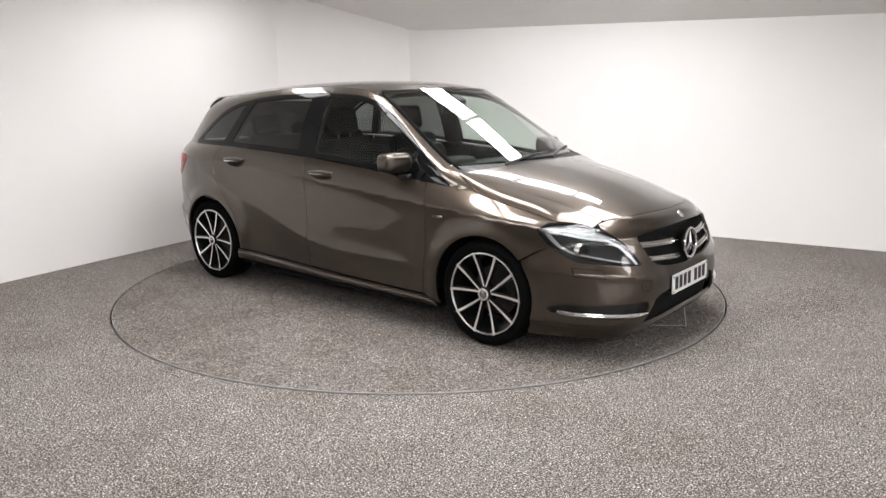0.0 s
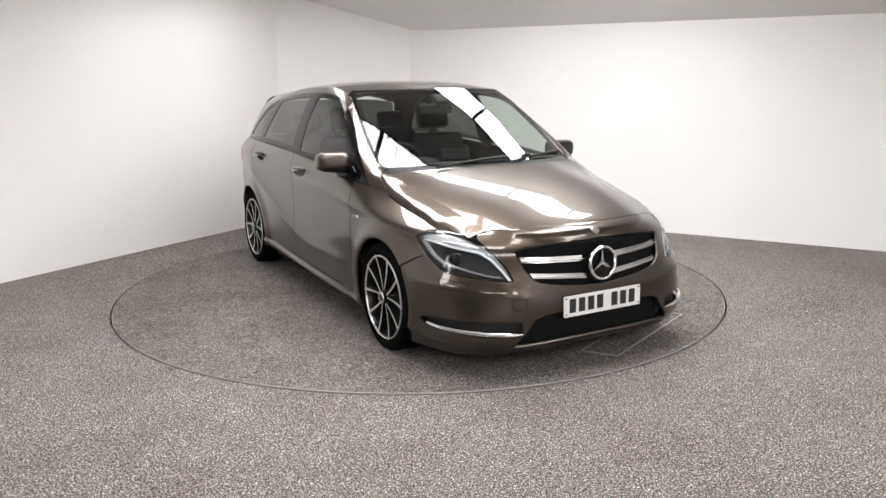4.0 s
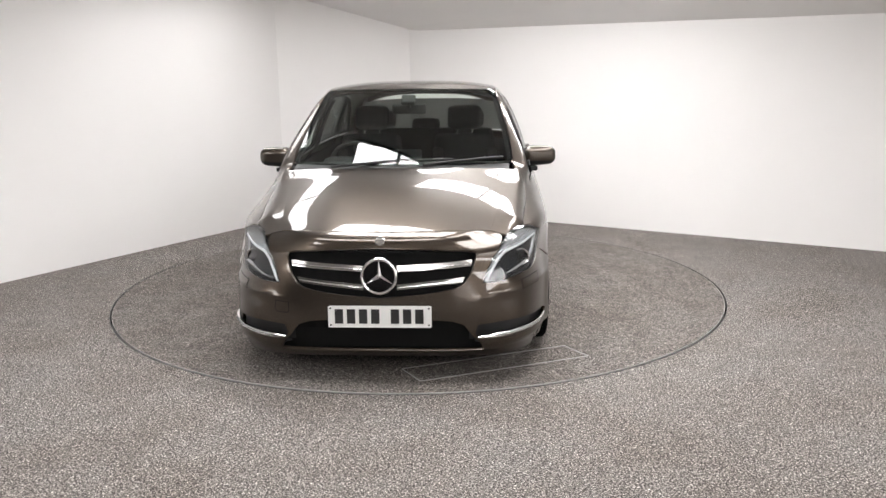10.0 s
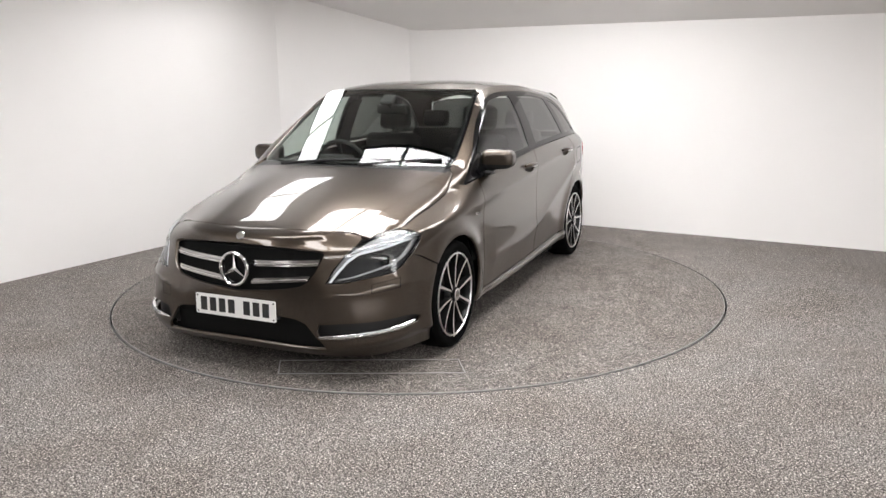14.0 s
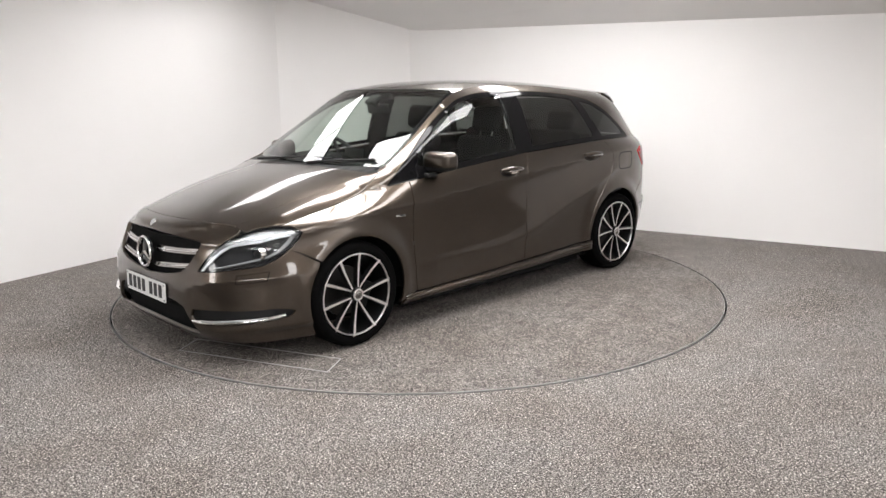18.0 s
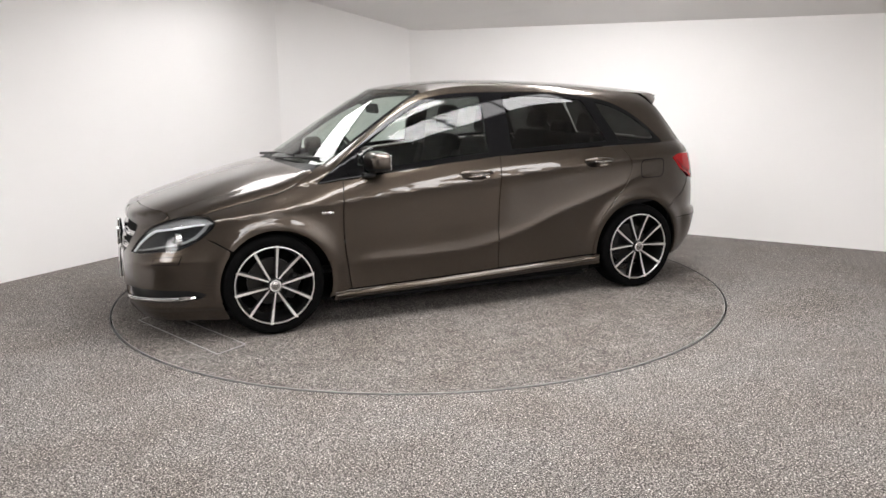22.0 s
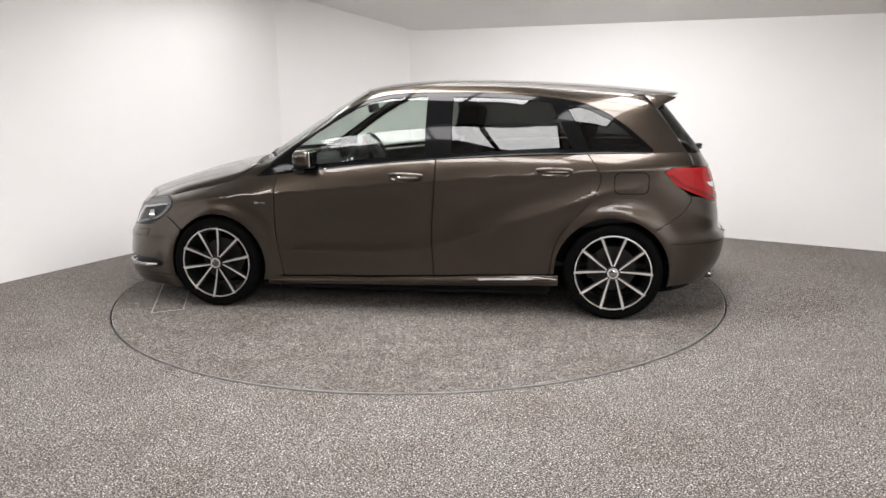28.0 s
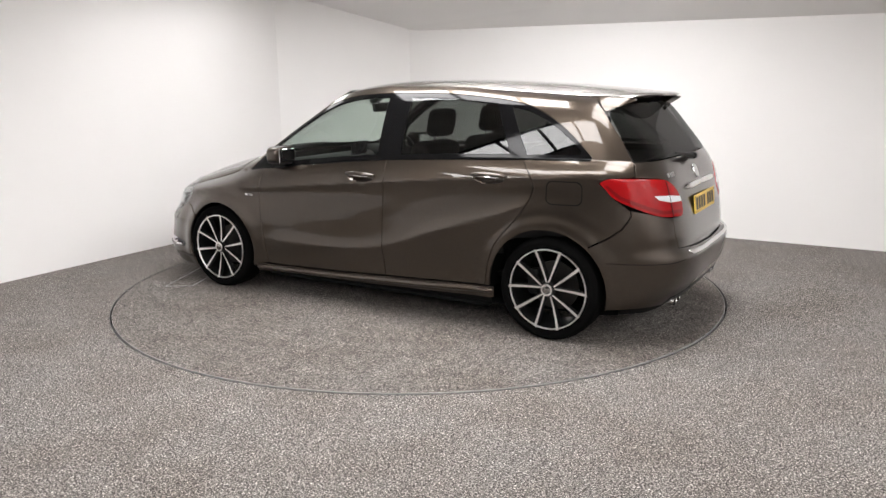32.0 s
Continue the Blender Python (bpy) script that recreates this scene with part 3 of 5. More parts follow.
def panel(name, poly, fn, mat, parent, holes=(), step=0.028, side=1, offset=0.0, thick=0.02, label="", join=False):
    """A pressed panel: the outline poly, in the chart of fn, laid on that surface, with a turned-in edge.
    side -1 mirrors it to the car's right; join makes both halves of a panel that crosses the middle."""
    loops = [densify(resolve(p), step) for p in (poly, *holes)]
    coords2, edges = [], []
    for loop in loops:
        k = len(coords2)
        coords2 += loop
        edges += [(k + i, k + (i + 1) % len(loop)) for i in range(len(loop))]
    lo, hi = np.min(loops[0], 0), np.max(loops[0], 0)
    gx, gy = np.meshgrid(np.arange(lo[0] + step / 2, hi[0], step), np.arange(lo[1] + step / 2, hi[1], step))
    grid = np.stack([gx.ravel(), gy.ravel()], 1)
    if len(grid):
        keep = inside(grid, loops[0])
        for h in loops[1:]:
            keep &= ~inside(grid, h)
        grid = grid[keep]
        keep = np.ones(len(grid), bool)
        for loop in loops:
            keep &= ~near_line(grid, loop, step * 0.5)
        coords2 += [tuple(q) for q in grid[keep]]
    v2, _, tris, *_ = delaunay_2d_cdt([Vector(q) for q in coords2], edges, [], 0, 1e-5)
    uv = np.array([tuple(q) for q in v2])
    mid = np.array([uv[list(t)].mean(0) for t in tris])
    keep = inside(mid, loops[0])
    for h in loops[1:]:
        keep &= ~inside(mid, h)
    tris = [tuple(t) for t, k in zip(tris, keep) if k]
    nrm = surface_normals(fn, uv)
    pos = fn(uv[:, 0], uv[:, 1]) + nrm * offset
    out = []
    for t in tris:
        a, b, c = (pos[i] for i in t)
        out.append(t if np.dot(np.cross(b - a, c - a), nrm[list(t)].sum(0)) > 0 else t[::-1])
    verts, normals, faces = [tuple(p) for p in pos], [tuple(n) for n in nrm], out
    if thick:
        count = {}
        for t in out:
            for i in range(3):
                e = (t[i], t[(i + 1) % 3])
                count[e] = 1
        for (i, j) in list(count):
            if (j, i) in count:
                continue
            if join and abs(pos[i][1]) < 2e-3 and abs(pos[j][1]) < 2e-3:
                continue
            k = len(verts)
            a, b, na, nb = pos[i], pos[j], nrm[i], nrm[j]
            w = np.cross(b - a, na)
            w = w / max(np.linalg.norm(w), 1e-9)
            verts += [tuple(a), tuple(b), tuple(b - nb * thick), tuple(a - na * thick)]
            soft = [(w + na) / np.linalg.norm(w + na), (w + nb) / np.linalg.norm(w + nb)]
            normals += [tuple(soft[0]), tuple(soft[1]), tuple(w), tuple(w)]
            faces.append((k + 1, k, k + 3, k + 2))
    flip = lambda: ([(x, -y, z) for x, y, z in verts], [f[::-1] for f in faces], [(x, -y, z) for x, y, z in normals])
    if join:
        v2, f2, n2 = flip()
        k = len(verts)
        verts, normals, faces = verts + v2, normals + n2, faces + [tuple(i + k for i in f) for f in f2]
    elif side < 0:
        verts, faces, normals = flip()
    return mesh_object(name, verts, faces, mat, parent, label, True, normals)


def arc_points(cx, cz, a, b, t0, t1, n=16):
    return [S(cx + a * math.cos(radians(t0 + (t1 - t0) * i / n)), cz + b * math.sin(radians(t0 + (t1 - t0) * i / n))) for i in range(n + 1)]


def along(xs, zf, dz=0.0):
    return [S(x, float(zf(x)) + dz) for x in xs]


span = lambda a, b, n: [a + (b - a) * i / n for i in range(n + 1)]
window_top = pchip([1.04, 0.86, 0.67, 0.49, 0.27, 0.085, -0.104, -0.25, -0.49, -0.88, -1.115, -1.275, -1.43, -1.54, -1.59], [0.914, 1.058, 1.198, 1.314, 1.416, 1.447, 1.455, 1.455, 1.452, 1.424, 1.387, 1.324, 1.222, 1.125, 1.079])
FRONT_GAP = [(0.885, 0.93), (0.899, 0.81), (0.905, 0.626), (0.895, 0.476), (0.868, 0.285), (0.862, 0.246)]
MID_GAP = [(-0.205, 1.035), (-0.195, 0.856), (-0.181, 0.668), (-0.177, 0.477), (-0.186, 0.27)]
REAR_GAP = [(-1.172, 1.07), (-1.236, 0.981), (-1.256, 0.905), (-1.205, 0.792), (-1.11, 0.679), (-1.016, 0.566), (-0.968, 0.451), (-0.94, 0.302)]
sill_top = pchip([0.95, 0.31, -0.22, -0.97], [0.226, 0.240, 0.258, 0.286])


def smooth_path(pts, n=5):
    """A smooth line through the points."""
    p = [np.array(q, float) for q in pts]
    p = [2 * p[0] - p[1]] + p + [2 * p[-1] - p[-2]]
    out = []
    for i in range(1, len(p) - 2):
        for k in range(n):
            t = k / n
            out.append(tuple(0.5 * (2 * p[i] + (p[i + 1] - p[i - 1]) * t + (2 * p[i - 1] - 5 * p[i] + 4 * p[i + 1] - p[i + 2]) * t * t + (3 * p[i] - p[i - 1] - 3 * p[i + 1] + p[i + 2]) * t**3)))
    return out + [tuple(p[-2])]


def shift(pts, dx=0.0, dz=0.0): return [(x + dx, z + dz) for x, z in pts]
def SS(pts): return [S(x, z) for x, z in pts]
G = 0.0036  # half a shut line


BONNET_CUT = [(1.055, 0.985), (1.13, 0.938), (1.22, 0.885), (1.35, 0.848), (1.45, 0.824), (1.56, 0.801), (1.66, 0.777), (1.742, 0.7575)]
HEADLIGHT = [S(1.668, 0.722), S(1.705, 0.750), S(1.785, 0.7555), S(1.86, 0.7455), F(0.637, 0.7255), F(0.60, 0.69), F(0.573, 0.652), F(0.538, 0.592), F(0.514, 0.529), F(0.560, 0.528), F(0.61, 0.530), F(0.665, 0.540), S(1.898, 0.556), S(1.83, 0.582), S(1.748, 0.630), S(1.683, 0.688)]
TAILLIGHT = [S(-1.645, 0.958), S(-1.694, 0.984), S(-1.803, 0.986), R(0.66, 0.975), R(0.583, 0.959), R(0.52, 0.925), R(0.478, 0.876), R(0.462, 0.83), R(0.487, 0.760), R(0.58, 0.760), R(0.678, 0.770), R(0.755, 0.798), S(-1.738, 0.869), S(-1.68, 0.926)]
TAILLIGHT = smooth_path(resolve(TAILLIGHT + TAILLIGHT[:1]), 4)[:-1]


def build_spoiler(car):
    """Roof spoiler: a wedge that carries the roof on, rounded in plan, deepest at its front and thin at its edge."""
    n, fs = 40, (0.0, 0.3, 0.6, 0.85, 0.96, 1.0)
    top, low = [], []
    for i in range(n + 1):
        k = -1 + 2 * i / n
        k = math.copysign(1 - (1 - abs(k)) ** 1.3, k)
        for f in fs:
            y = k * (0.556 - 0.05 * f * f)
            x0, x1 = -1.664 + 0.15 * (y / 0.5) ** 2, -1.792 + 0.10 * (abs(y) / 0.5) ** 3
            x = x0 + (min(x1, x0 - 0.02) - x0) * f
            w = min(abs(y), float(rail_y(x)) - 0.002)
            z = float(roof(x, math.copysign(w, y))[2]) + 0.005 * f - 0.004 * max(0.0, f - 0.85) / 0.15
            deep = 0.010 + (1 - f) * (0.02 + 0.055 * abs(k) ** 3)
            top.append((x, y, z))
            low.append((x + 0.012 * f, y * (1 + 0.03 * (1 - f)), z - deep))
    w = len(fs)
    bm = bmesh.new()
    a, b = [bm.verts.new(v) for v in top], [bm.verts.new(v) for v in low]
    for i in range(n):
        for j in range(w - 1):
            o, q = i * w + j, (i + 1) * w + j
            bm.faces.new((a[o], a[o + 1], a[q + 1], a[q]))
            bm.faces.new((b[o], b[q], b[q + 1], b[o + 1]))
        o, q = i * w + w - 1, (i + 1) * w + w - 1
        bm.faces.new((a[o], b[o], b[q], a[q]))
        bm.faces.new((a[i * w], a[q - w + 1], b[q - w + 1], b[i * w]))
    for o in (0, n * w):
        for j in range(w - 1):
            bm.faces.new((a[o + j], a[o + j + 1], b[o + j + 1], b[o + j]))
    bmesh.ops.recalc_face_normals(bm, faces=bm.faces)
    spoiler = part("roof_spoiler", bm, M_PAINT, car, "brown metallic roof spoiler")
    # side fins: deep at the pillar's shut line, running out to the trailing edge
    for s in (1, -1):
        bm = bmesh.new()
        rows = []
        for i in range(13):
            f = i / 12
            up = Vector((-1.522 - 0.208 * f, (0.577 - 0.055 * f - 0.03 * f * f) * s, 1.430 - 0.014 * f))
            low = Vector((-1.592 - 0.134 * f, (0.640 - 0.090 * f - 0.06 * f * f) * s, 1.347 + 0.058 * f))
            mid = up.lerp(low, 0.5) + Vector((0, 0.012 * s * (1 - f), 0.006 * (1 - f)))
            inner = low + Vector((0.015, -0.09 * s * (1 - 0.6 * f), 0.012))
            rows.append([bm.verts.new(p) for p in (up - Vector((0, 0.03 * s, 0.012)), up, mid, low, inner)])
        bm.faces.new(rows[0])
        for a, b in zip(rows, rows[1:]):
            for j in range(4):
                bm.faces.new((a[j], a[j + 1], b[j + 1], b[j]))
        bmesh.ops.recalc_face_normals(bm, faces=bm.faces)
        if sum(g.normal.y * s for g in bm.faces) < 0:
            bmesh.ops.reverse_faces(bm, faces=bm.faces)
        part("spoiler_fin", bm, M_PAINT, spoiler, "brown metallic side fin")


def handle_cup(x, z):
    """The oval opening behind a door handle."""
    return [S(x + 0.105 * math.cos(a), z - 0.004 + 0.033 * math.sin(a)) for a in (k * math.tau / 32 for k in range(32))]


def build_body(car):
    sides = ((1, "left"), (-1, "right"))
    arch_f = lambda t0, t1: arc_points(1.332, 0.314, 0.345, 0.345, t0, t1)
    arch_r = lambda t0, t1: arc_points(-1.338, 0.314, 0.365, 0.362, t0, t1)
    # front fascia
    grille = [F(0.0, 0.708), F(0.25, 0.701), F(0.435, 0.690), F(0.478, 0.682), F(0.487, 0.66), F(0.457, 0.578), F(0.425, 0.535), F(0.388, 0.512), F(0.30, 0.493), F(0.21, 0.480), F(0.0, 0.462)]
    intake = [F(0.0, 0.352), F(0.28, 0.350), F(0.36, 0.344), F(0.42, 0.325), F(0.47, 0.26), F(0.522, 0.180), F(0.3, 0.178), F(0.0, 0.180)]
    fog = [F(0.492, 0.322), F(0.60, 0.330), F(0.70, 0.330), S(1.86, 0.324), S(1.79, 0.312), S(1.755, 0.296), S(1.78, 0.272), S(1.87, 0.258), F(0.70, 0.250), F(0.62, 0.245), F(0.49, 0.243), F(0.478, 0.28)]
    fascia = [F(y, float(lip_z(y))) for y in span(0.0, 0.60, 10)] + [F(0.615, 0.728)] + HEADLIGHT[5:9] + HEADLIGHT[9:15] + [S(1.690, 0.600), S(1.603, 0.546)]
    fascia += arch_f(40, -30)[1:] + [S(1.63, 0.125), S(1.75, 0.125), S(1.9, 0.130), F(0.60, 0.140), F(0.4, 0.142), F(0.0, 0.140)]
    fascia += intake[::-1] + grille[::-1]
    panel("front_bumper", fascia, body, M_PAINT, car, [fog], label="brown metallic front bumper and grille surround", join=True, step=0.016)
    panel("grille_mesh", grille, lambda u, z: body(u, z) - np.array([0.07, 0, 0]), M_MESH, car, thick=0, join=True, label="black radiator mesh")
    panel("intake_mesh", intake, lambda u, z: body(u, z) - np.array([0.05, 0, 0]), M_MESH, car, thick=0, join=True, label="black honeycomb lower intake")
    hood_side = [x for x in span(1.895, 1.085, 28)]
    ye, _ = hood_edge(np.array(hood_side))
    half = [(float(lip_x(y)) - 0.006, y) for y in span(0.0, 0.555, 12)] + [(x, float(y)) for x, y in zip(hood_side, ye)]
    half += [(1.19 - 0.10 * (y / 0.7) ** 2, y) for y in span(0.66, 0.0, 8)]
    full = half + [(x, -y) for x, y in half[-2:0:-1]]
    bonnet = panel("bonnet", full, hood, M_PAINT, car, label="brown metallic bonnet", step=0.02)
    side_sheet = [(1.923, 0.0)] + [(x, 0.0) for x in span(1.909, 1.06, 40)] + [(x, 0.1185) for x in span(1.06, 1.909, 40)]
    # windscreen and roof
    base = [(1.165 - 0.165 * (y / 0.69) ** 2, y) for y in span(0.0, 0.675, 10)]
    edge = [(x, float(rail_y(x)) - 0.008) for x in span(0.97, 0.31, 14)]
    top = [(0.392 - 0.16 * (y / 0.68) ** 2, y) for y in span(0.58, 0.0, 10)]
    half = base + edge + top
    full = half + [(x, -y) for x, y in half[-2:0:-1]]
    inner = [(x * 0.965 + 0.7 * 0.035 + 0.0, y * 0.955) for x, y in full]
    panel("windscreen_surround", full, screen, M_BLACK, car, [inner], thick=0.01, offset=-0.002, label="black printed border of the windscreen")
    panel("windscreen", [(x * 0.99 + 0.007, y * 0.985) for x, y in full], screen, M_GLASS, car, thick=0, offset=0.002, label="clear greenish laminated windscreen")
    rx = span(0.262, -1.50, 46)
    ry = [float(body(u, z)[1]) for u, z in resolve(along(rx, rail_z))]
    half = [(0.388 - 0.16 * (y / 0.68) ** 2, y) for y in span(0.0, 0.585, 10)] + [(x, y - 0.006) for x, y in zip(rx, ry)] + [(-1.66 + 0.15 * (y / 0.5) ** 2, y) for y in span(0.51, 0.0, 8)]
    full = half + [(x, -y) for x, y in half[-2:0:-1]]
    panel("roof", full, roof, M_PAINT, car, label="brown metallic roof")
    build_spoiler(car)
    # tail
    hatch = [R(0.0, 1.066), R(0.4, 1.07), S(-1.793, 1.068), S(-1.812, 1.05), S(-1.827, 0.994), R(0.66, 0.982), R(0.583, 0.966), R(0.515, 0.93), R(0.471, 0.878), R(0.455, 0.83), R(0.479, 0.754), R(0.60, 0.752), R(0.59, 0.66), R(0.56, 0.578), R(0.3, 0.562), R(0.0, 0.557)]
    panel("tailgate", hatch, body, M_PAINT, car, label="brown metallic tailgate", join=True)
    back_glass = [R(0.0, 1.385), R(0.3, 1.383), R(0.50, 1.375), S(-1.605, 1.345), S(-1.705, 1.205), S(-1.775, 1.10), S(-1.793, 1.074), R(0.4, 1.076), R(0.0, 1.072)]
    panel("rear_window", back_glass, body, M_REAR_GLASS, car, label="dark tinted rear window", join=True, thick=0)
    low = [S(-1.822, 0.806), R(0.755, 0.791), R(0.678, 0.763), R(0.607, 0.752), R(0.597, 0.66), R(0.566, 0.572), R(0.3, 0.556), R(0.0, 0.551), R(0.0, 0.25), R(0.3, 0.25), R(0.55, 0.238), S(-1.80, 0.228), S(-1.70, 0.225)]
    low += arch_r(195, 138) + [S(-1.60, 0.588), S(-1.70, 0.643), S(-1.777, 0.700), S(-1.82, 0.77)]
    panel("rear_bumper", low, body, M_PAINT, car, label="brown metallic rear bumper", join=True)
    for s, word in sides:
        panel("bonnet_flank", side_sheet, flank, M_PAINT, bonnet, side=s, thick=0.02, label="brown metallic bonnet flank", step=0.012)
        fender = [S(1.597, 0.555), S(1.684, 0.608)] + [HEADLIGHT[14], HEADLIGHT[15], HEADLIGHT[0], S(1.70, 0.755)]
        fender += SS(shift(smooth_path(BONNET_CUT)[::-1], 0, -0.0016)) + [S(1.05, 0.97), S(1.045, 0.935), S(1.05, 0.912), S(0.97, 0.918)]
        fender += SS(shift(smooth_path(FRONT_GAP), G)) + [S(0.90, 0.228), S(0.955, 0.222)] + arch_f(200, 42.5)
        panel("front_wing", fender, body, M_PAINT, car, side=s, label="brown metallic front wing with a flared arch", step=0.018)
        door = SS(shift(smooth_path(FRONT_GAP), -G)) + along(span(0.855, -0.15, 12), sill_top, 0.012) + SS(shift(smooth_path(MID_GAP)[::-1], G))
        door += along(span(-0.15, 0.86, 12), belt_z, -0.010)
        fd = panel("front_door", door, body, M_PAINT, car, [handle_cup(-0.012, 0.921)], side=s, label="brown metallic front door skin", step=0.018)
        door = SS(shift(smooth_path(MID_GAP), -G)) + along(span(-0.21, -0.93, 10), sill_top, 0.012) + SS(shift(smooth_path(REAR_GAP)[::-1], G))
        door += along(span(-1.13, -0.22, 12), belt_z, -0.010)
        rd = panel("rear_door", door, body, M_PAINT, car, [handle_cup(-0.968, 0.960)], side=s, label="brown metallic rear door skin with a rising crease", step=0.018)
        quarter = along(span(1.06, -1.58, 60), window_top, 0.004) + along(span(-1.55, -1.20, 6), belt_z, -0.008) + SS(shift(smooth_path(REAR_GAP), -G))
        quarter += [S(-0.955, 0.296)]
        quarter += [S(-1.338 + 0.365 * math.cos(radians(a)), 0.314 + 0.362 * math.sin(radians(a))) for a in span(-2, 138, 24)]
        quarter += [S(-1.596, 0.595), S(-1.695, 0.650), S(-1.770, 0.706), S(-1.813, 0.772), S(-1.812, 0.806), S(-1.732, 0.869), S(-1.674, 0.926), S(-1.637, 0.960), S(-1.69, 0.990), S(-1.803, 0.992), S(-1.82, 0.998), S(-1.805, 1.05), S(-1.772, 1.095), S(-1.70, 1.205), S(-1.60, 1.330), S(-1.583, 1.350), S(-1.548, 1.392)]
        quarter += along(span(-1.515, 1.02, 60), rail_z) + [S(1.05, 0.99)]
        panel("body_side", quarter, body, M_PAINT, car, side=s, label="brown metallic pillar, roof rail and rear quarter", step=0.011)
        sill = along(span(0.975, -1.0, 16), sill_top) + [S(-1.0, 0.225), S(0, 0.19), S(0.975, 0.172)]
        panel("sill", sill, body, M_PAINT, car, side=s, label="brown metallic sill strip", offset=0.006, step=0.05)
        strip_on_skin("sill_moulding", [S(x, float(sill_top(x)) - 0.022) for x in span(0.965, -0.995, 12)], 0.042, 0.004, M_PAINT, car, s, "rounded painted sill moulding")
        # glass
        opening = [S(1.04, 0.916)] + along(span(0.95, -1.56, 60), window_top, 0.001) + along(span(-1.58, 1.0, 40), belt_z, 0.004)
        front = along(span(0.775, -0.125, 24), window_top, -0.022) + along(span(-0.125, 0.79, 12), belt_z, 0.03)
        rear = along(span(-0.30, -0.93, 16), window_top, -0.026) + [S(-0.99, 1.28)] + along(span(-1.075, -0.30, 12), belt_z, 0.028)
        back = along(span(-1.03, -1.51, 16), window_top, -0.028) + along(span(-1.50, -1.185, 6), belt_z, 0.026)
        panel("window_frame", opening, body, M_BLACK, car, [front, rear, back], side=s, thick=0.015, offset=-0.003, label="gloss black window frame and pillar covers")
        panel("front_window", front, body, M_GLASS, fd, side=s, thick=0, offset=-0.006, label="clear greenish side glass")
        panel("rear_side_window", rear, body, M_TINT, rd, side=s, thick=0, offset=-0.006, label="dark tinted side glass")
        panel("quarter_window", back, body, M_TINT, car, side=s, thick=0, offset=-0.006, label="dark tinted quarter glass")
        strip = along(span(1.03, -1.57, 40), belt_z, 0.007) + along(span(-1.57, 1.03, 40), belt_z, -0.005)
        panel("belt_trim", strip, body, M_BLACK, car, side=s, thick=0.006, offset=0.003, label="gloss black waist seal")
        lamp = panel("headlight", HEADLIGHT, body, M_LENS, car, side=s, thick=0, offset=-0.001, label="clear headlight lens", step=0.025)
        panel("lamp_bowl", HEADLIGHT, body, M_GREY, lamp, side=s, thick=0, offset=-0.028, label="grey lamp interior", step=0.03)
        tl = panel("taillight", TAILLIGHT, body, M_RED, car, side=s, thick=0.012, offset=0.003, label="red tail lamp with a white band", step=0.025)


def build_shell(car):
    """Dark inner structure added behind the skin, so that shut lines and arches look into shadow."""
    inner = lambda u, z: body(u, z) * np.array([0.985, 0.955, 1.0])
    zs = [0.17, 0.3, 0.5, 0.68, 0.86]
    us = np.linspace(0, U_END, 90)
    verts, faces = [], []
    for z in zs:
        for s in (1, -1):
            verts += [tuple(p * np.array([1, s, 1])) for p in inner(us, np.full(90, z) if z < 0.8 else np.clip(belt_z(body(us, np.full(90, 0.7))[:, 0]) - 0.03, 0, 0.99))]
    for k in range(len(zs) - 1):
        for h in range(2):
            o, q = (2 * k + h) * 90, (2 * k + 2 + h) * 90
            for i in range(89):
                mid = np.mean([verts[o + i], verts[o + i + 1], verts[q + i]], 0)
                if min(np.hypot(mid[0] - 1.325, mid[2] - 0.31), np.hypot(mid[0] + 1.325, mid[2] - 0.305)) > 0.40:
                    faces.append((o + i, o + i + 1, q + i + 1, q + i))
    n = 90
    faces += [(i, i + 1, n + i + 1, n + i) for i in range(89)]
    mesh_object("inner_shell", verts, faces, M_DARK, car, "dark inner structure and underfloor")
    # plain trays added to block light and deepen the shadow under the car
    part("underfloor", box_bm((1.86, 1.60, 0.03), 0.01, 1, pose(0, 0, 0.15)), M_DARK, car, "black underfloor tray", False)
    for x, w in ((1.48, 1.10), (-1.38, 1.05)):
        part("underfloor", box_bm((0.9, w, 0.03), 0.01, 1, pose(x, 0, 0.175)), M_DARK, car, "black underfloor tray", False)


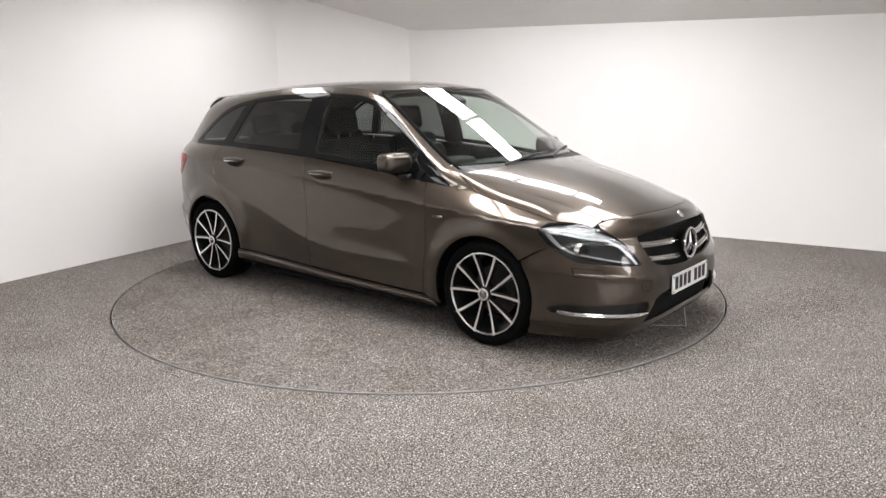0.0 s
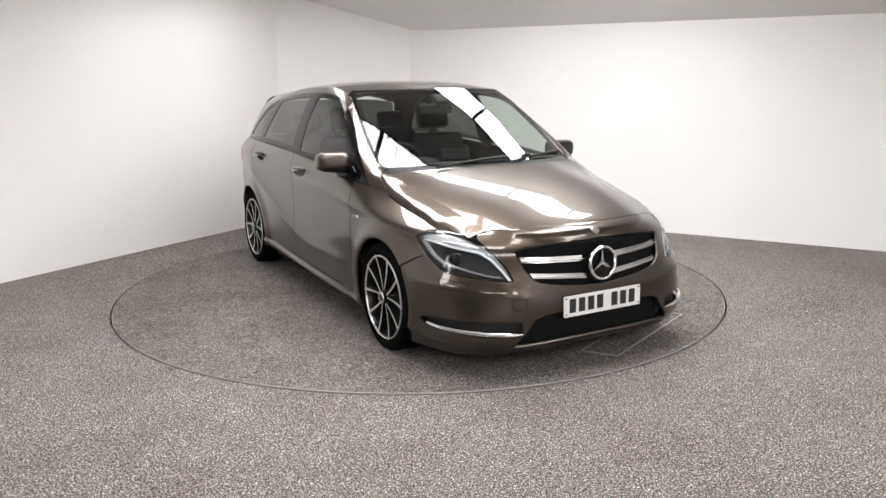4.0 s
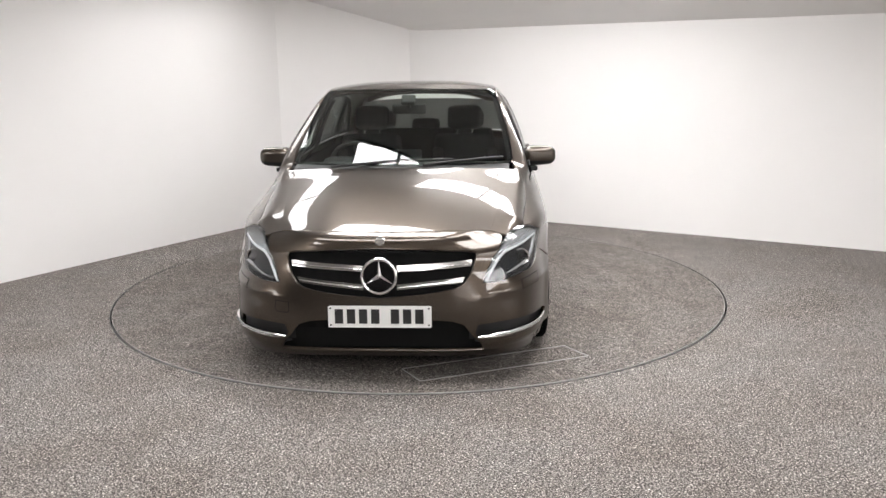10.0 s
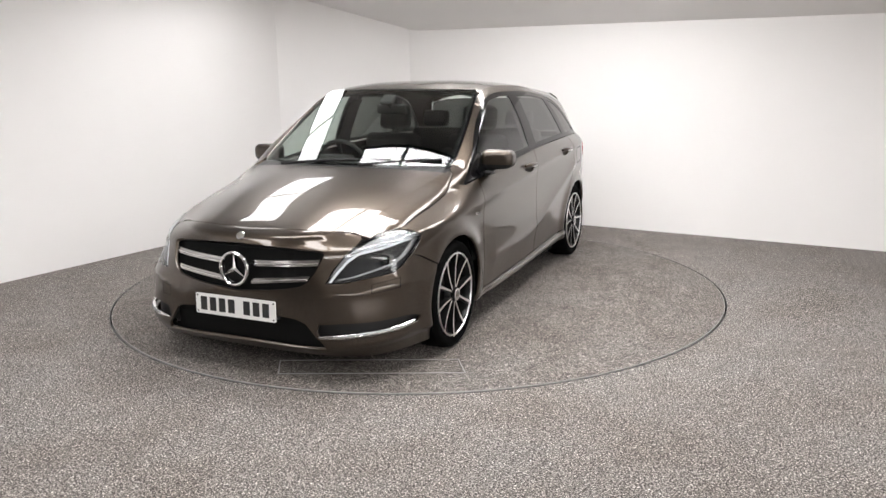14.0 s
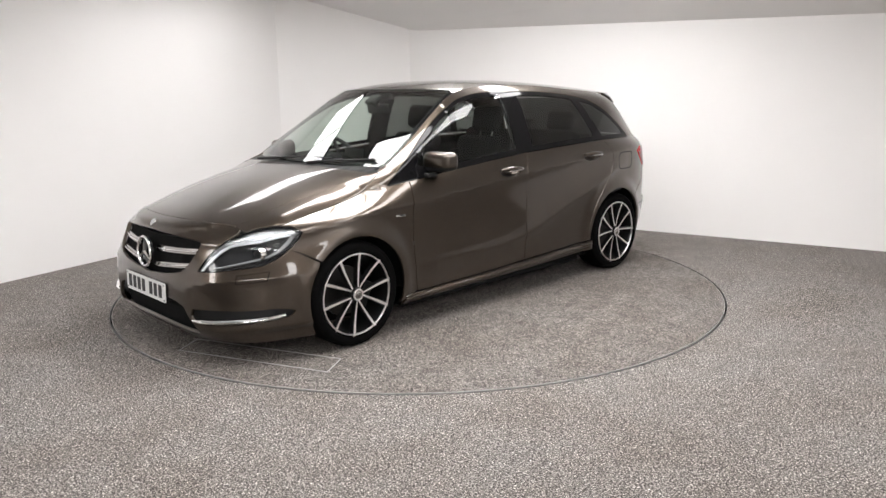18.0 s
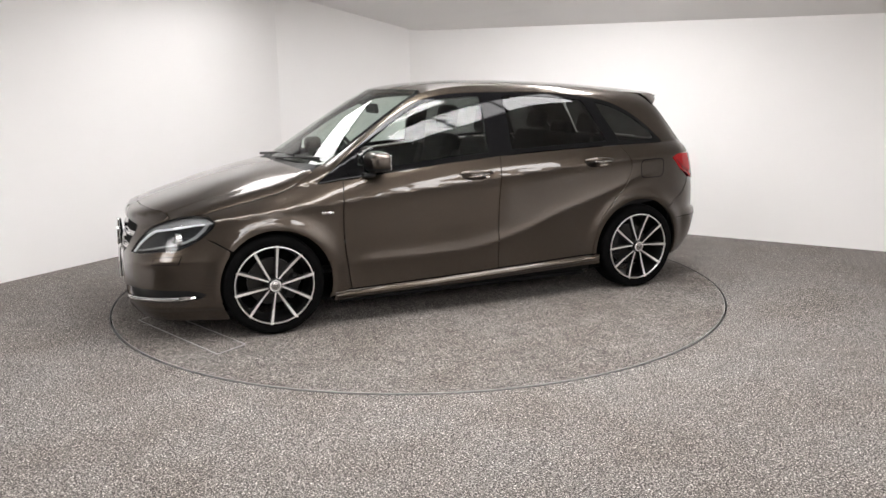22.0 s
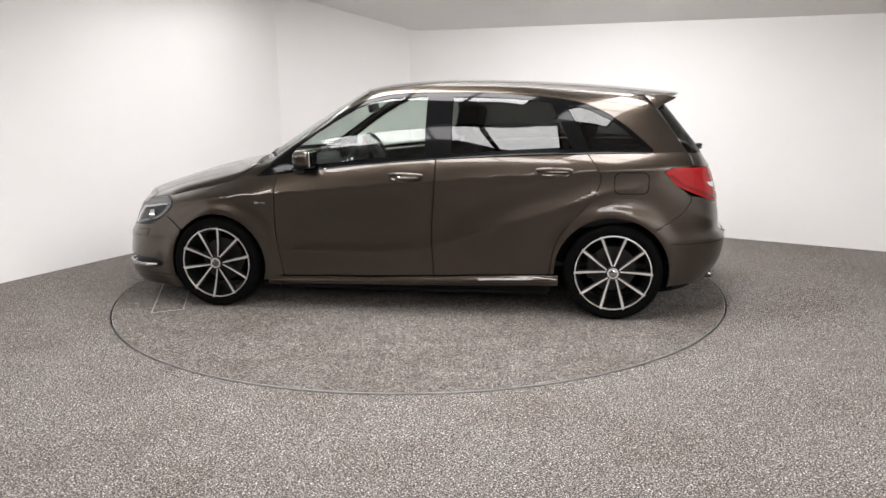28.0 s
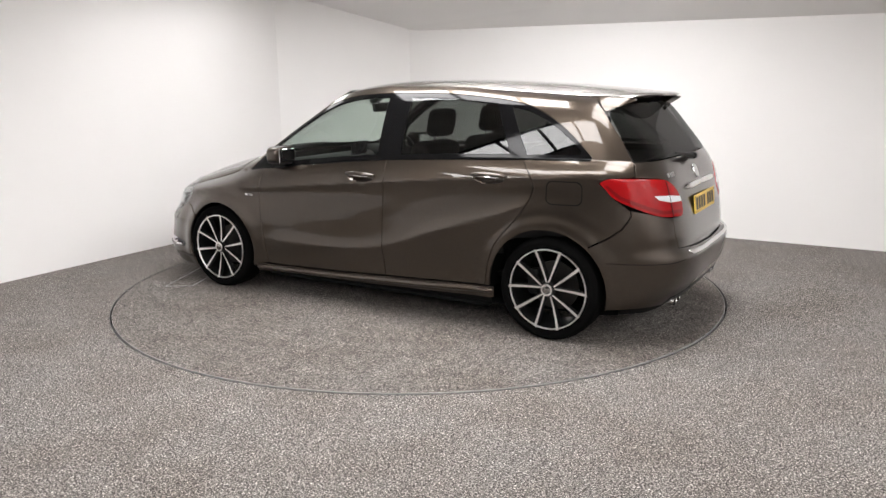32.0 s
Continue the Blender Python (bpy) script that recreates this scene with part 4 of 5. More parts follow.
def build_wheel(car, x, y, side):
    """Ten-spoke alloy wheel: machined spoke faces over gloss black."""
    hub = new("wheel")
    hub.parent = car
    hub.matrix_basis = pose(x, y * side, 0.314, 0, -25 if x > 0 and side > 0 else 0, 0 if side > 0 else 180)
    tagged(hub, "black and silver ten-spoke alloy wheel")
    prof = [(0.245, -0.02), (0.255, -0.006), (0.275, 0.001), (0.295, -0.004), (0.308, -0.016), (0.313, -0.035), (0.314, -0.10), (0.313, -0.17), (0.305, -0.20), (0.27, -0.215), (0.24, -0.205)]
    part("tyre", lathe_bm(prof, 72), M_RUBBER, hub, "black low-profile road tyre")
    part("rim", lathe_bm([(0.247, -0.012), (0.243, -0.005), (0.236, -0.006), (0.229, -0.02), (0.224, -0.06), (0.215, -0.12), (0.22, -0.20)], 72), M_RIMBLACK, hub, "gloss black rim barrel")
    part("rim_lip", lathe_bm([(0.246, -0.012), (0.244, -0.003), (0.238, -0.002), (0.234, -0.010)], 72), M_SILVER, hub, "bright machined rim lip")
    part("brake_disc", lathe_bm([(0.0, -0.13), (0.15, -0.13), (0.15, -0.15), (0.0, -0.15)], 48), M_STEEL, hub, "steel brake disc")
    bm = box_bm((0.07, 0.05, 0.16), 0.015, 2, pose(-0.13 if x > 0 else 0.13, -0.11, 0.02))
    part("caliper", bm, M_PLASTIC, hub, "dark brake caliper")
    for k in range(10):
        # five pairs: each pair springs from one foot at the hub and opens into a V
        pair, lean = divmod(k, 2)
        mid, lean = pair * math.tau / 5, -1 if lean else 1
        line = []
        for f in (0.0, 0.12, 0.3, 0.6, 0.85, 1.0):
            r = 0.044 + 0.195 * f
            line.append((lean * (0.0065 + 0.0700 * f + 0.004 * f * f), r * 0.985, -0.014 + 0.010 * f - 0.006 * math.sin(math.pi * f), 0.0054 + 0.0042 * f))
        spoke_bm, face_bm = bmesh.new(), bmesh.new()
        rows = []
        for i, (cx, r, yy, w) in enumerate(line):
            rows.append([(cx - w - 0.004, yy - 0.032, r), (cx - w - 0.0012, yy - 0.001, r), (cx - w, yy, r), (cx + w, yy, r), (cx + w + 0.0012, yy - 0.001, r), (cx + w + 0.004, yy - 0.032, r)])
        vs = [[spoke_bm.verts.new(p) for p in row] for row in rows]
        fs = [[face_bm.verts.new((x0, y0 + 0.0012, z0)) for x0, y0, z0 in row[2:4]] for row in rows]
        for i in range(len(rows) - 1):
            for j in range(5):
                spoke_bm.faces.new((vs[i][j], vs[i][j + 1], vs[i + 1][j + 1], vs[i + 1][j]))
            face_bm.faces.new((fs[i][0], fs[i][1], fs[i + 1][1], fs[i + 1][0]))
        for bm in (spoke_bm, face_bm):
            bmesh.ops.transform(bm, matrix=Matrix.Rotation(mid, 4, "Y"), verts=bm.verts)
            bmesh.ops.recalc_face_normals(bm, faces=bm.faces)
        spoke = part("spoke", spoke_bm, M_RIMBLACK, hub, "black spoke", False)
        part("spoke_face", face_bm, M_SILVER, spoke, "machined silver spoke face", False)
    part("centre_cap", lathe_bm([(0.0, 0.004), (0.033, 0.003), (0.039, -0.002), (0.041, -0.02)], 32), M_RIMBLACK, hub, "black centre cap")
    part("cap_badge", lathe_bm([(0.026, 0.003), (0.026, 0.0055), (0.036, 0.005), (0.037, 0.003)], 32), M_SILVER, hub, "silver ring of the round badge")
    part("cap_disc", lathe_bm([(0.0, 0.0062), (0.022, 0.0058), (0.025, 0.004)], 28), M_DARKCHROME, hub, "polished disc of the round badge")
    part("hub_plate", lathe_bm([(0.0, -0.022), (0.050, -0.022), (0.06, -0.05)], 32), M_RIMBLACK, hub, "black hub")
    return hub


def on_skin(place, out=0.0, side=1):
    """The point of the skin at a place, moved outwards, and the outward normal there."""
    uv = np.array(resolve([place]))
    p, n = body(uv[:, 0], uv[:, 1])[0], surface_normals(body, uv)[0]
    p = p + n * out
    return Vector((p[0], p[1] * side, p[2])), Vector((n[0], n[1] * side, n[2]))


def facing(point, normal, up=(0, 0, 1)):
    """A pose at point whose z axis looks along normal and whose x axis lies level."""
    z = Vector(normal).normalized()
    x = Vector(up).cross(z).normalized()
    y = z.cross(x)
    m = Matrix((x, y, z)).transposed().to_4x4()
    m.translation = point
    return m


def plate(car, name, mat, m, label):
    """A number plate with its characters as plain bars."""
    base = part(name, rounded_plate(0.52, 0.111, 0.006, 0.008, m), mat, car, label)
    for i in range(7):
        x = -0.205 + i * 0.061 + (0.038 if i > 3 else 0.0)
        part("character_bar", box_bm((0.042, 0.074, 0.0012), 0.0, 1, m @ pose(x, 0.002, 0.0038)), M_INK, base, "black bar", False)
    for sx in (-1, 1):
        for sy in (-1, 1):
            bm = bmesh.new()
            bmesh.ops.create_cone(bm, cap_ends=True, segments=10, radius1=0.005, radius2=0.004, depth=0.003, matrix=m @ pose(sx * 0.247, sy * 0.043, 0.0042))
            part("screw", bm, M_GREY, base, "small plate screw", False)
    return base


def rounded_plate(w, h, d, r, m):
    bm = bmesh.new()
    ring = []
    for cx, cy, a0 in ((1, 1, 0), (-1, 1, 90), (-1, -1, 180), (1, -1, 270)):
        for k in range(5):
            a = radians(a0 + k * 22.5)
            ring.append((cx * (w / 2 - r) + r * math.cos(a), cy * (h / 2 - r) + r * math.sin(a)))
    top = [bm.verts.new((x, y, d / 2)) for x, y in ring]
    low = [bm.verts.new((x, y, -d / 2)) for x, y in ring]
    bm.faces.new(top)
    bm.faces.new(low[::-1])
    for i in range(len(ring)):
        j = (i + 1) % len(ring)
        bm.faces.new((low[i], low[j], top[j], top[i]))
    bmesh.ops.transform(bm, matrix=m, verts=bm.verts)
    return bm


def strip_on_skin(name, line, width, out, mat, parent, side=1, label="", thick=0.6):
    """A rounded bar that follows places on the skin."""
    pts = resolve(line)
    dense = densify(pts + pts[::-1], 0.04)[: len(densify(pts + pts[::-1], 0.04)) // 2 + 1]
    uv = np.array(dense)
    p = body(uv[:, 0], uv[:, 1]) + surface_normals(body, uv) * out
    p[:, 1] *= side
    n = len(p)
    radii = [width / 2 * (0.35 + 0.65 * min(1.0, min(i, n - 1 - i) / max(1.0, n * 0.12))) for i in range(n)]
    return part(name, tube_bm([tuple(q) for q in p], radii, 10), mat, parent, label)


def build_front(car):
    # grille: two bars a side, emblem ring with three arms, mesh behind
    for s in (1, -1):
        for lo, hi in (((0.085, 0.596, 0.462, 0.618), (0.085, 0.626, 0.466, 0.645)), ((0.085, 0.502, 0.415, 0.538), (0.085, 0.530, 0.43, 0.565))):
            bar = [F(lo[0], lo[1]), F((lo[0] + lo[2]) / 2, (lo[1] + lo[3]) / 2), F(lo[2], lo[3]), F(hi[2], hi[3]), F((hi[0] + hi[2]) / 2, (hi[1] + hi[3]) / 2), F(hi[0], hi[1])]
            b = panel("grille_bar", bar, body, M_DARKCHROME, car, side=s, offset=-0.016, thick=0.02, label="silver grille bar with a chrome edge")
            edge = [F(lo[0], lo[1] + 0.012), F((lo[0] + lo[2]) / 2, (lo[1] + lo[3]) / 2 + 0.012), F(lo[2], lo[3] + 0.011)]
            strip_on_skin("bar_edge", edge, 0.008, -0.012, M_CHROME, b, s, "chrome edge")
    at = Vector((2.212, 0, 0.578))
    m = facing(at, (1, 0, 0.06))
    em = part("emblem", lathe_bm([(0.0, -0.012), (0.082, -0.010), (0.086, -0.02), (0.0, -0.03)], 48), M_BLACK, car, "round front emblem with a chrome ring and three arms")
    em.matrix_basis = m @ Matrix.Rotation(radians(90), 4, "X")
    bm = bmesh.new()
    rows = [[bm.verts.new((math.cos(k * math.tau / 48) * (0.085 + 0.0085 * math.cos(j * math.tau / 8)), math.sin(k * math.tau / 48) * (0.085 + 0.0085 * math.cos(j * math.tau / 8)), 0.008 * math.sin(j * math.tau / 8))) for j in range(8)] for k in range(48)]
    for k in range(48):
        for j in range(8):
            bm.faces.new((rows[k][j], rows[(k + 1) % 48][j], rows[(k + 1) % 48][(j + 1) % 8], rows[k][(j + 1) % 8]))
    bmesh.ops.transform(bm, matrix=em.matrix_basis.inverted() @ m, verts=bm.verts)
    part("emblem_ring", bm, M_CHROME, em, "chrome ring")
    for k in range(3):
        bm = bmesh.new()
        base = [bm.verts.new(v) for v in ((-0.013, 0, -0.002), (0, -0.004, 0.010), (0.013, 0, -0.002), (0, 0.004, -0.006))]
        tip = bm.verts.new((0, 0.079, 0.0))
        for i in range(4):
            bm.faces.new((base[i], base[(i + 1) % 4], tip))
        bmesh.ops.transform(bm, matrix=em.matrix_basis.inverted() @ m @ pose(0, 0, 0, 0, 0, 120 * k), verts=bm.verts)
        bmesh.ops.recalc_face_normals(bm, faces=bm.faces)
        part("emblem_arm", bm, M_CHROME, em, "chrome arm", False)
    p, n = on_skin(F(0.0, 0.742), 0.003)
    bm = lathe_bm([(0.0, 0.002), (0.022, 0.0015), (0.025, -0.002)], 28)
    bmesh.ops.transform(bm, matrix=facing(p, n) @ Matrix.Rotation(radians(90), 4, "X"), verts=bm.verts)
    part("bonnet_badge", bm, M_CHROME, car, "small round chrome badge")
    plate(car, "front_plate", M_PLATE_W, facing(Vector((2.222, 0, 0.373)), (1, 0, 0.03)), "white front number plate with black bars")
    part("plate_holder", box_bm((0.05, 0.50, 0.10), 0.006, 1, pose(2.19, 0, 0.372)), M_PLASTIC, car, "black plate holder")
    for s in (1, -1):
        strip_on_skin("fog_strip", [F(0.49, 0.256), F(0.56, 0.259), F(0.64, 0.264), F(0.70, 0.270), S(1.90, 0.274), S(1.815, 0.282)], 0.024, 0.002, M_CHROME, car, s, "thin chrome strip below the running lights")
        strip_on_skin("running_light", [F(0.54, 0.262), F(0.58, 0.264), F(0.64, 0.268), F(0.70, 0.274), S(1.905, 0.277)], 0.014, 0.008, M_GUIDE, car, s, "slim running light bar")
        pocket = [F(0.45, 0.33), F(0.60, 0.335), F(0.72, 0.325), S(1.70, 0.31), S(1.68, 0.235), F(0.72, 0.205), F(0.60, 0.21), F(0.45, 0.23)]
        panel("fog_pocket", pocket, body, M_PLASTIC, car, side=s, thick=0, offset=-0.035, label="black fog lamp recess")
        cover = [F(0.716, 0.514), F(0.800, 0.526), F(0.808, 0.484), F(0.722, 0.474)]
        edge = [F(0.713, 0.517), F(0.8015, 0.5295), F(0.8105, 0.481), F(0.719, 0.471)]
        panel("washer_gap", edge, body, M_DARK, car, [cover], side=s, thick=0, offset=0.001, label="dark shut line round the washer cover", step=0.02)
        panel("washer_cover", cover, body, M_PAINT, car, side=s, thick=0.004, offset=0.0025, label="painted headlamp washer cover", step=0.02)
        if s < 0:
            tow = [F(0.470, 0.436), F(0.535, 0.442), F(0.542, 0.402), F(0.530, 0.388), F(0.478, 0.384), F(0.468, 0.396)]
            edge = [F(0.467, 0.4385), F(0.5375, 0.4445), F(0.545, 0.401), F(0.532, 0.3855), F(0.4765, 0.3815), F(0.465, 0.395)]
            panel("tow_cover_gap", edge, body, M_DARK, car, [tow], side=s, thick=0, offset=0.001, label="dark shut line round the towing eye cover", step=0.02)
        lamp = next(o for o in car.children if o.name.startswith("headlight") and (o.data.vertices[0].co.y > 0) == (s > 0))
        # projector and light guides
        p, n = on_skin(F(0.738, 0.622), -0.030, s)
        look_at = facing(p, (1.0, 0.25 * s, 0.05)) @ Matrix.Rotation(radians(90), 4, "X")
        for name, prof, mat, word in (("projector", [(0.0, 0.026), (0.016, 0.023), (0.029, 0.014), (0.036, 0.0), (0.036, -0.03)], M_BLACK, "dark glass projector lens"), ("projector_ring", [(0.036, -0.02), (0.038, 0.010), (0.045, 0.013), (0.050, -0.02)], M_CHROME, "chrome projector ring")):
            bm = lathe_bm(prof, 36)
            bmesh.ops.transform(bm, matrix=look_at, verts=bm.verts)
            part(name, bm, mat, lamp, word)
        top = [S(1.668, 0.722), S(1.715, 0.747), S(1.79, 0.748), S(1.865, 0.737), F(0.632, 0.715), F(0.597, 0.678), F(0.568, 0.635), F(0.540, 0.578), F(0.519, 0.533), F(0.536, 0.533), F(0.555, 0.583), F(0.600, 0.636), F(0.642, 0.668), S(1.865, 0.690), S(1.79, 0.704), S(1.72, 0.712)]
        panel("reflector_band", top, body, M_RIBBED, lamp, side=s, thick=0.01, offset=-0.012, label="bright ribbed reflector along the upper edge", step=0.02)
        brow = [S(1.73, 0.706), S(1.80, 0.697), S(1.868, 0.683), F(0.640, 0.660), F(0.60, 0.629), F(0.566, 0.577), F(0.541, 0.533), F(0.530, 0.533), F(0.558, 0.585), F(0.594, 0.640), F(0.638, 0.673), S(1.865, 0.696), S(1.80, 0.709), S(1.735, 0.716)]
        panel("light_guide", brow, body, M_WHITE_LED, lamp, side=s, thick=0.008, offset=-0.008, label="slim white light guide below the reflector", step=0.02)
        low = [S(1.708, 0.704), S(1.738, 0.666), S(1.79, 0.628), S(1.86, 0.600), F(0.685, 0.570), F(0.63, 0.556), F(0.57, 0.548), F(0.57, 0.552), F(0.63, 0.562), F(0.680, 0.577), S(1.86, 0.610), S(1.80, 0.638), S(1.757, 0.673), S(1.732, 0.704)]
        panel("light_guide", low, body, M_GUIDE, lamp, side=s, thick=0.01, offset=-0.012, label="thin pale lower light guide", step=0.02)
        rim = HEADLIGHT
        mid_u = [sum(c) / len(c) for c in zip(*resolve(rim))]
        inset = [(mid_u[0] + (u - mid_u[0]) * 0.955, mid_u[1] + (z - mid_u[1]) * 0.945) for u, z in resolve(rim)]
        panel("lamp_seal", rim, body, M_BLACK, lamp, [inset], side=s, thick=0.006, offset=-0.004, label="black lamp edge seal", step=0.02)


def build_rear(car):
    plate(car, "rear_plate", M_PLATE_Y, facing(Vector((-2.034, 0, 0.785)), (-1, 0, 0.10)), "yellow rear number plate with black bars")
    strip_on_skin("tailgate_strip", [R(0.36, 0.895), R(0.2, 0.897), R(0.0, 0.898)], 0.036, 0.006, M_CHROME, car, 1, "chrome handle strip above the plate")
    strip_on_skin("tailgate_strip", [R(0.36, 0.895), R(0.2, 0.897), R(0.0, 0.898)], 0.036, 0.006, M_CHROME, car, -1, "chrome handle strip above the plate")
    p, n = on_skin(R(0.02, 0.965), 0.004)
    bm = lathe_bm([(0.0, 0.004), (0.03, 0.004), (0.042, 0.004), (0.045, -0.004)], 36)
    bmesh.ops.transform(bm, matrix=facing(Vector((p.x, 0, p.z)), n) @ Matrix.Rotation(radians(90), 4, "X"), verts=bm.verts)
    part("tailgate_badge", bm, M_CHROME, car, "round chrome badge")
    for i, w in enumerate((0.022, 0.012, 0.022, 0.022)):
        y = 0.545 - (0, 0.034, 0.058, 0.086)[i]
        p, n = on_skin(R(y, 0.985), 0.002)
        part("letter_bar", box_bm((w, 0.026, 0.003), 0.001, 1, facing(p, n)), M_CHROME, car, "small chrome bar", False)
    for s in (1, -1):
        lamp = next(o for o in car.children if o.name.startswith("taillight") and (o.data.vertices[0].co.y > 0) == (s > 0))
        white = [R(0.715, 0.888), R(0.60, 0.880), R(0.475, 0.864), R(0.47, 0.836), R(0.60, 0.842), R(0.69, 0.862)]
        panel("reversing_lamp", white, body, M_WHITE_LED, lamp, side=s, offset=0.0055, thick=0.003, label="white reversing lamp band", step=0.02)
        deep = [S(-1.67, 0.945), S(-1.755, 0.872), R(0.755, 0.812), R(0.678, 0.782), R(0.495, 0.772), R(0.489, 0.792), R(0.678, 0.803), R(0.75, 0.832), S(-1.765, 0.888), S(-1.69, 0.948)]
        panel("lower_segment", deep, body, M_DARKRED, lamp, side=s, offset=0.005, thick=0.002, label="deeper red lower segment", step=0.02)
        split = [R(0.60, 0.962), R(0.606, 0.963), R(0.604, 0.762), R(0.598, 0.762)]
        panel("lamp_split", split, body, M_DARK, lamp, side=s, offset=0.0062, thick=0.001, label="dark shut line", step=0.02)
        for dy in (0.0, 0.075):
            bm = lathe_bm([(0.030, 0.0), (0.033, 0.005), (0.036, 0.0), (0.036, -0.12), (0.03, -0.12), (0.03, 0.0)], 28)
            bmesh.ops.transform(bm, matrix=pose(-2.005, (0.50 - dy) * s, 0.248, 0, 0, 90) @ Matrix.Diagonal((1.2, 1, 0.8, 1)), verts=bm.verts)
            part("tailpipe", bm, M_DARKCHROME, car, "chrome tailpipe")
        # thin dark strip laid on the bumper: its shadow line as colour
        shade_strip = [S(-1.70, 0.505), S(-1.8, 0.503), R(0.66, 0.503), R(0.56, 0.512), R(0.56, 0.516), R(0.66, 0.507), S(-1.8, 0.507), S(-1.70, 0.509)]
        panel("bumper_line", shade_strip, body, M_DARK, car, side=s, offset=0.001, thick=0.001, label="shadow line of the bumper", step=0.03)
    ledge = [R(0.0, 0.545), R(0.3, 0.546), R(0.49, 0.553), R(0.47, 0.533), R(0.3, 0.526), R(0.0, 0.524)]
    panel("load_sill", ledge, body, M_CHROME, car, join=True, offset=0.006, thick=0.008, label="brushed steel load sill strip")
    valance = [R(0.0, 0.30), R(0.45, 0.298), R(0.56, 0.282), R(0.58, 0.245), R(0.45, 0.252), R(0.0, 0.255)]
    panel("diffuser", valance, body, M_PLASTIC, car, join=True, offset=0.004, thick=0.008, label="black lower bumper insert")
    part("rear_wiper", tube_bm([(-1.955, 0.05, 1.06), (-1.945, 0.22, 1.085), (-1.925, 0.34, 1.10)], [0.016, 0.011, 0.006], 8), M_PLASTIC, car, "black rear wiper")
    part("wiper_hub", box_bm((0.06, 0.05, 0.04), 0.012, 2, pose(-1.95, 0.03, 1.062)), M_PLASTIC, car, "black wiper pivot cap")


def build_sides(car):
    for s in (1, -1):
        door = {o.name.split(".")[0]: o for o in car.children if o.name.startswith(("front_door", "rear_door")) and (o.data.vertices[0].co.y > 0) == (s > 0)}
        for which, x, z in (("front_door", -0.012, 0.921), ("rear_door", -0.968, 0.960)):
            def bowl(u, v, x=x, z=z):
                p = body(u, v)
                r2 = ((p[..., 0] - x) / 0.105) ** 2 + ((p[..., 2] - z + 0.004) / 0.033) ** 2
                p[..., 1] -= 0.034 * np.maximum(1 - r2, 0) ** 0.7
                return p
            panel("handle_cup", handle_cup(x, z), bowl, M_PAINT, door[which], side=s, thick=0, label="recessed bowl behind the handle", step=0.008)
            pts = []
            for k in range(9):
                f = k / 8
                q, n = on_skin(S(x + 0.112 - 0.224 * f, z + 0.012 - 0.004 * f), 0.012 + 0.020 * math.sin(math.pi * f) ** 0.6, s)
                pts.append(tuple(q))
            h = part("door_handle", tube_bm(pts, [0.010, 0.014, 0.0165, 0.0175, 0.0175, 0.0175, 0.0165, 0.014, 0.010], 12), M_PAINT, door[which], "body-coloured pull handle")
            q = [tuple(Vector(v) + Vector((0, 0.0105 * s, -0.009))) for v in pts[2:8]]
            part("handle_trim", tube_bm(q, [0.004, 0.006, 0.0065, 0.0065, 0.006, 0.004], 8), M_CHROME, h, "chrome handle insert")
        p, n = on_skin(S(1.005, 0.738), 0.0015, s)
        part("wing_badge", box_bm((0.075, 0.013, 0.003), 0.001, 1, facing(p, n) @ pose(0, 0, 0, 0, 0, -3 * s)), M_CHROME, car, "small chrome wing badge")
        part("badge_inset", box_bm((0.045, 0.007, 0.001), 0.0, 1, facing(p + n * 0.002, n) @ pose(0.008 * s, 0, 0, 0, 0, -3 * s)), M_GREY, car, "grey badge inset")
        # mirror
        mir = part("mirror", mirror_shell(), M_PAINT, car, "body-coloured door mirror with a dark foot")
        mir.matrix_basis = pose(0.672, 0.895 * s, 1.035)
        skirt = part("mirror_skirt", mirror_skirt(), M_PLASTIC, mir, "black lower mirror shell")
        if s < 0:
            for ob in (mir, skirt):
                ob.data.transform(Matrix.Diagonal((1, -1, 1, 1)))
                ob.data.flip_normals()
        part("mirror_foot", box_bm((0.085, 0.14, 0.03), 0.012, 2, pose(0.05, -0.085 * s, -0.078)), M_PLASTIC, mir, "black mirror foot")
        part("mirror_glass", box_bm((0.006, 0.155, 0.092), 0.002, 1, pose(-0.060, 0.0, 0.002)), M_MIRROR, mir, "silver mirror glass", False)
        arm = [S(0.83, 0.945), S(0.70, 0.958), S(0.70, 1.0), S(0.80, 1.02), S(0.86, 0.985)]
        panel("mirror_base", arm, body, M_BLACK, car, side=s, offset=0.004, thick=0.006, label="black triangular mirror base")
        if s > 0:
            ring = []
            for cx, cz, a0 in ((-1.375, 0.925, 0), (-1.515, 0.925, 90), (-1.515, 0.862, 180), (-1.375, 0.862, 270)):
                ring += [(cx + 0.038 * math.cos(radians(a0 + k * 18)), cz + 0.038 * math.sin(radians(a0 + k * 18))) for k in range(6)]
            mid = (np.mean([q[0] for q in ring]), np.mean([q[1] for q in ring]))
            inner = [(mid[0] + (x - mid[0]) * 0.945, mid[1] + (z - mid[1]) * 0.915) for x, z in ring]
            panel("fuel_flap_gap", SS(ring), body, M_DARK, car, [SS(inner)], offset=0.0008, thick=0.0005, label="dark shut line of the fuel flap", step=0.02)
    # cowl and wipers
    verts, faces = [], []
    for f in range(2):
        for y in span(-0.68, 0.68, 20):
            x = (1.24 - 0.10 * (y / 0.7) ** 2) if f == 0 else (1.12 - 0.165 * (y / 0.69) ** 2)
            verts.append((x, y, 0.975 if f == 0 else float(screen_z(x + CROWN * (y / 0.68) ** 2)) - 0.012))
    faces = [(i, i + 1, 22 + i, 21 + i) for i in range(20)]
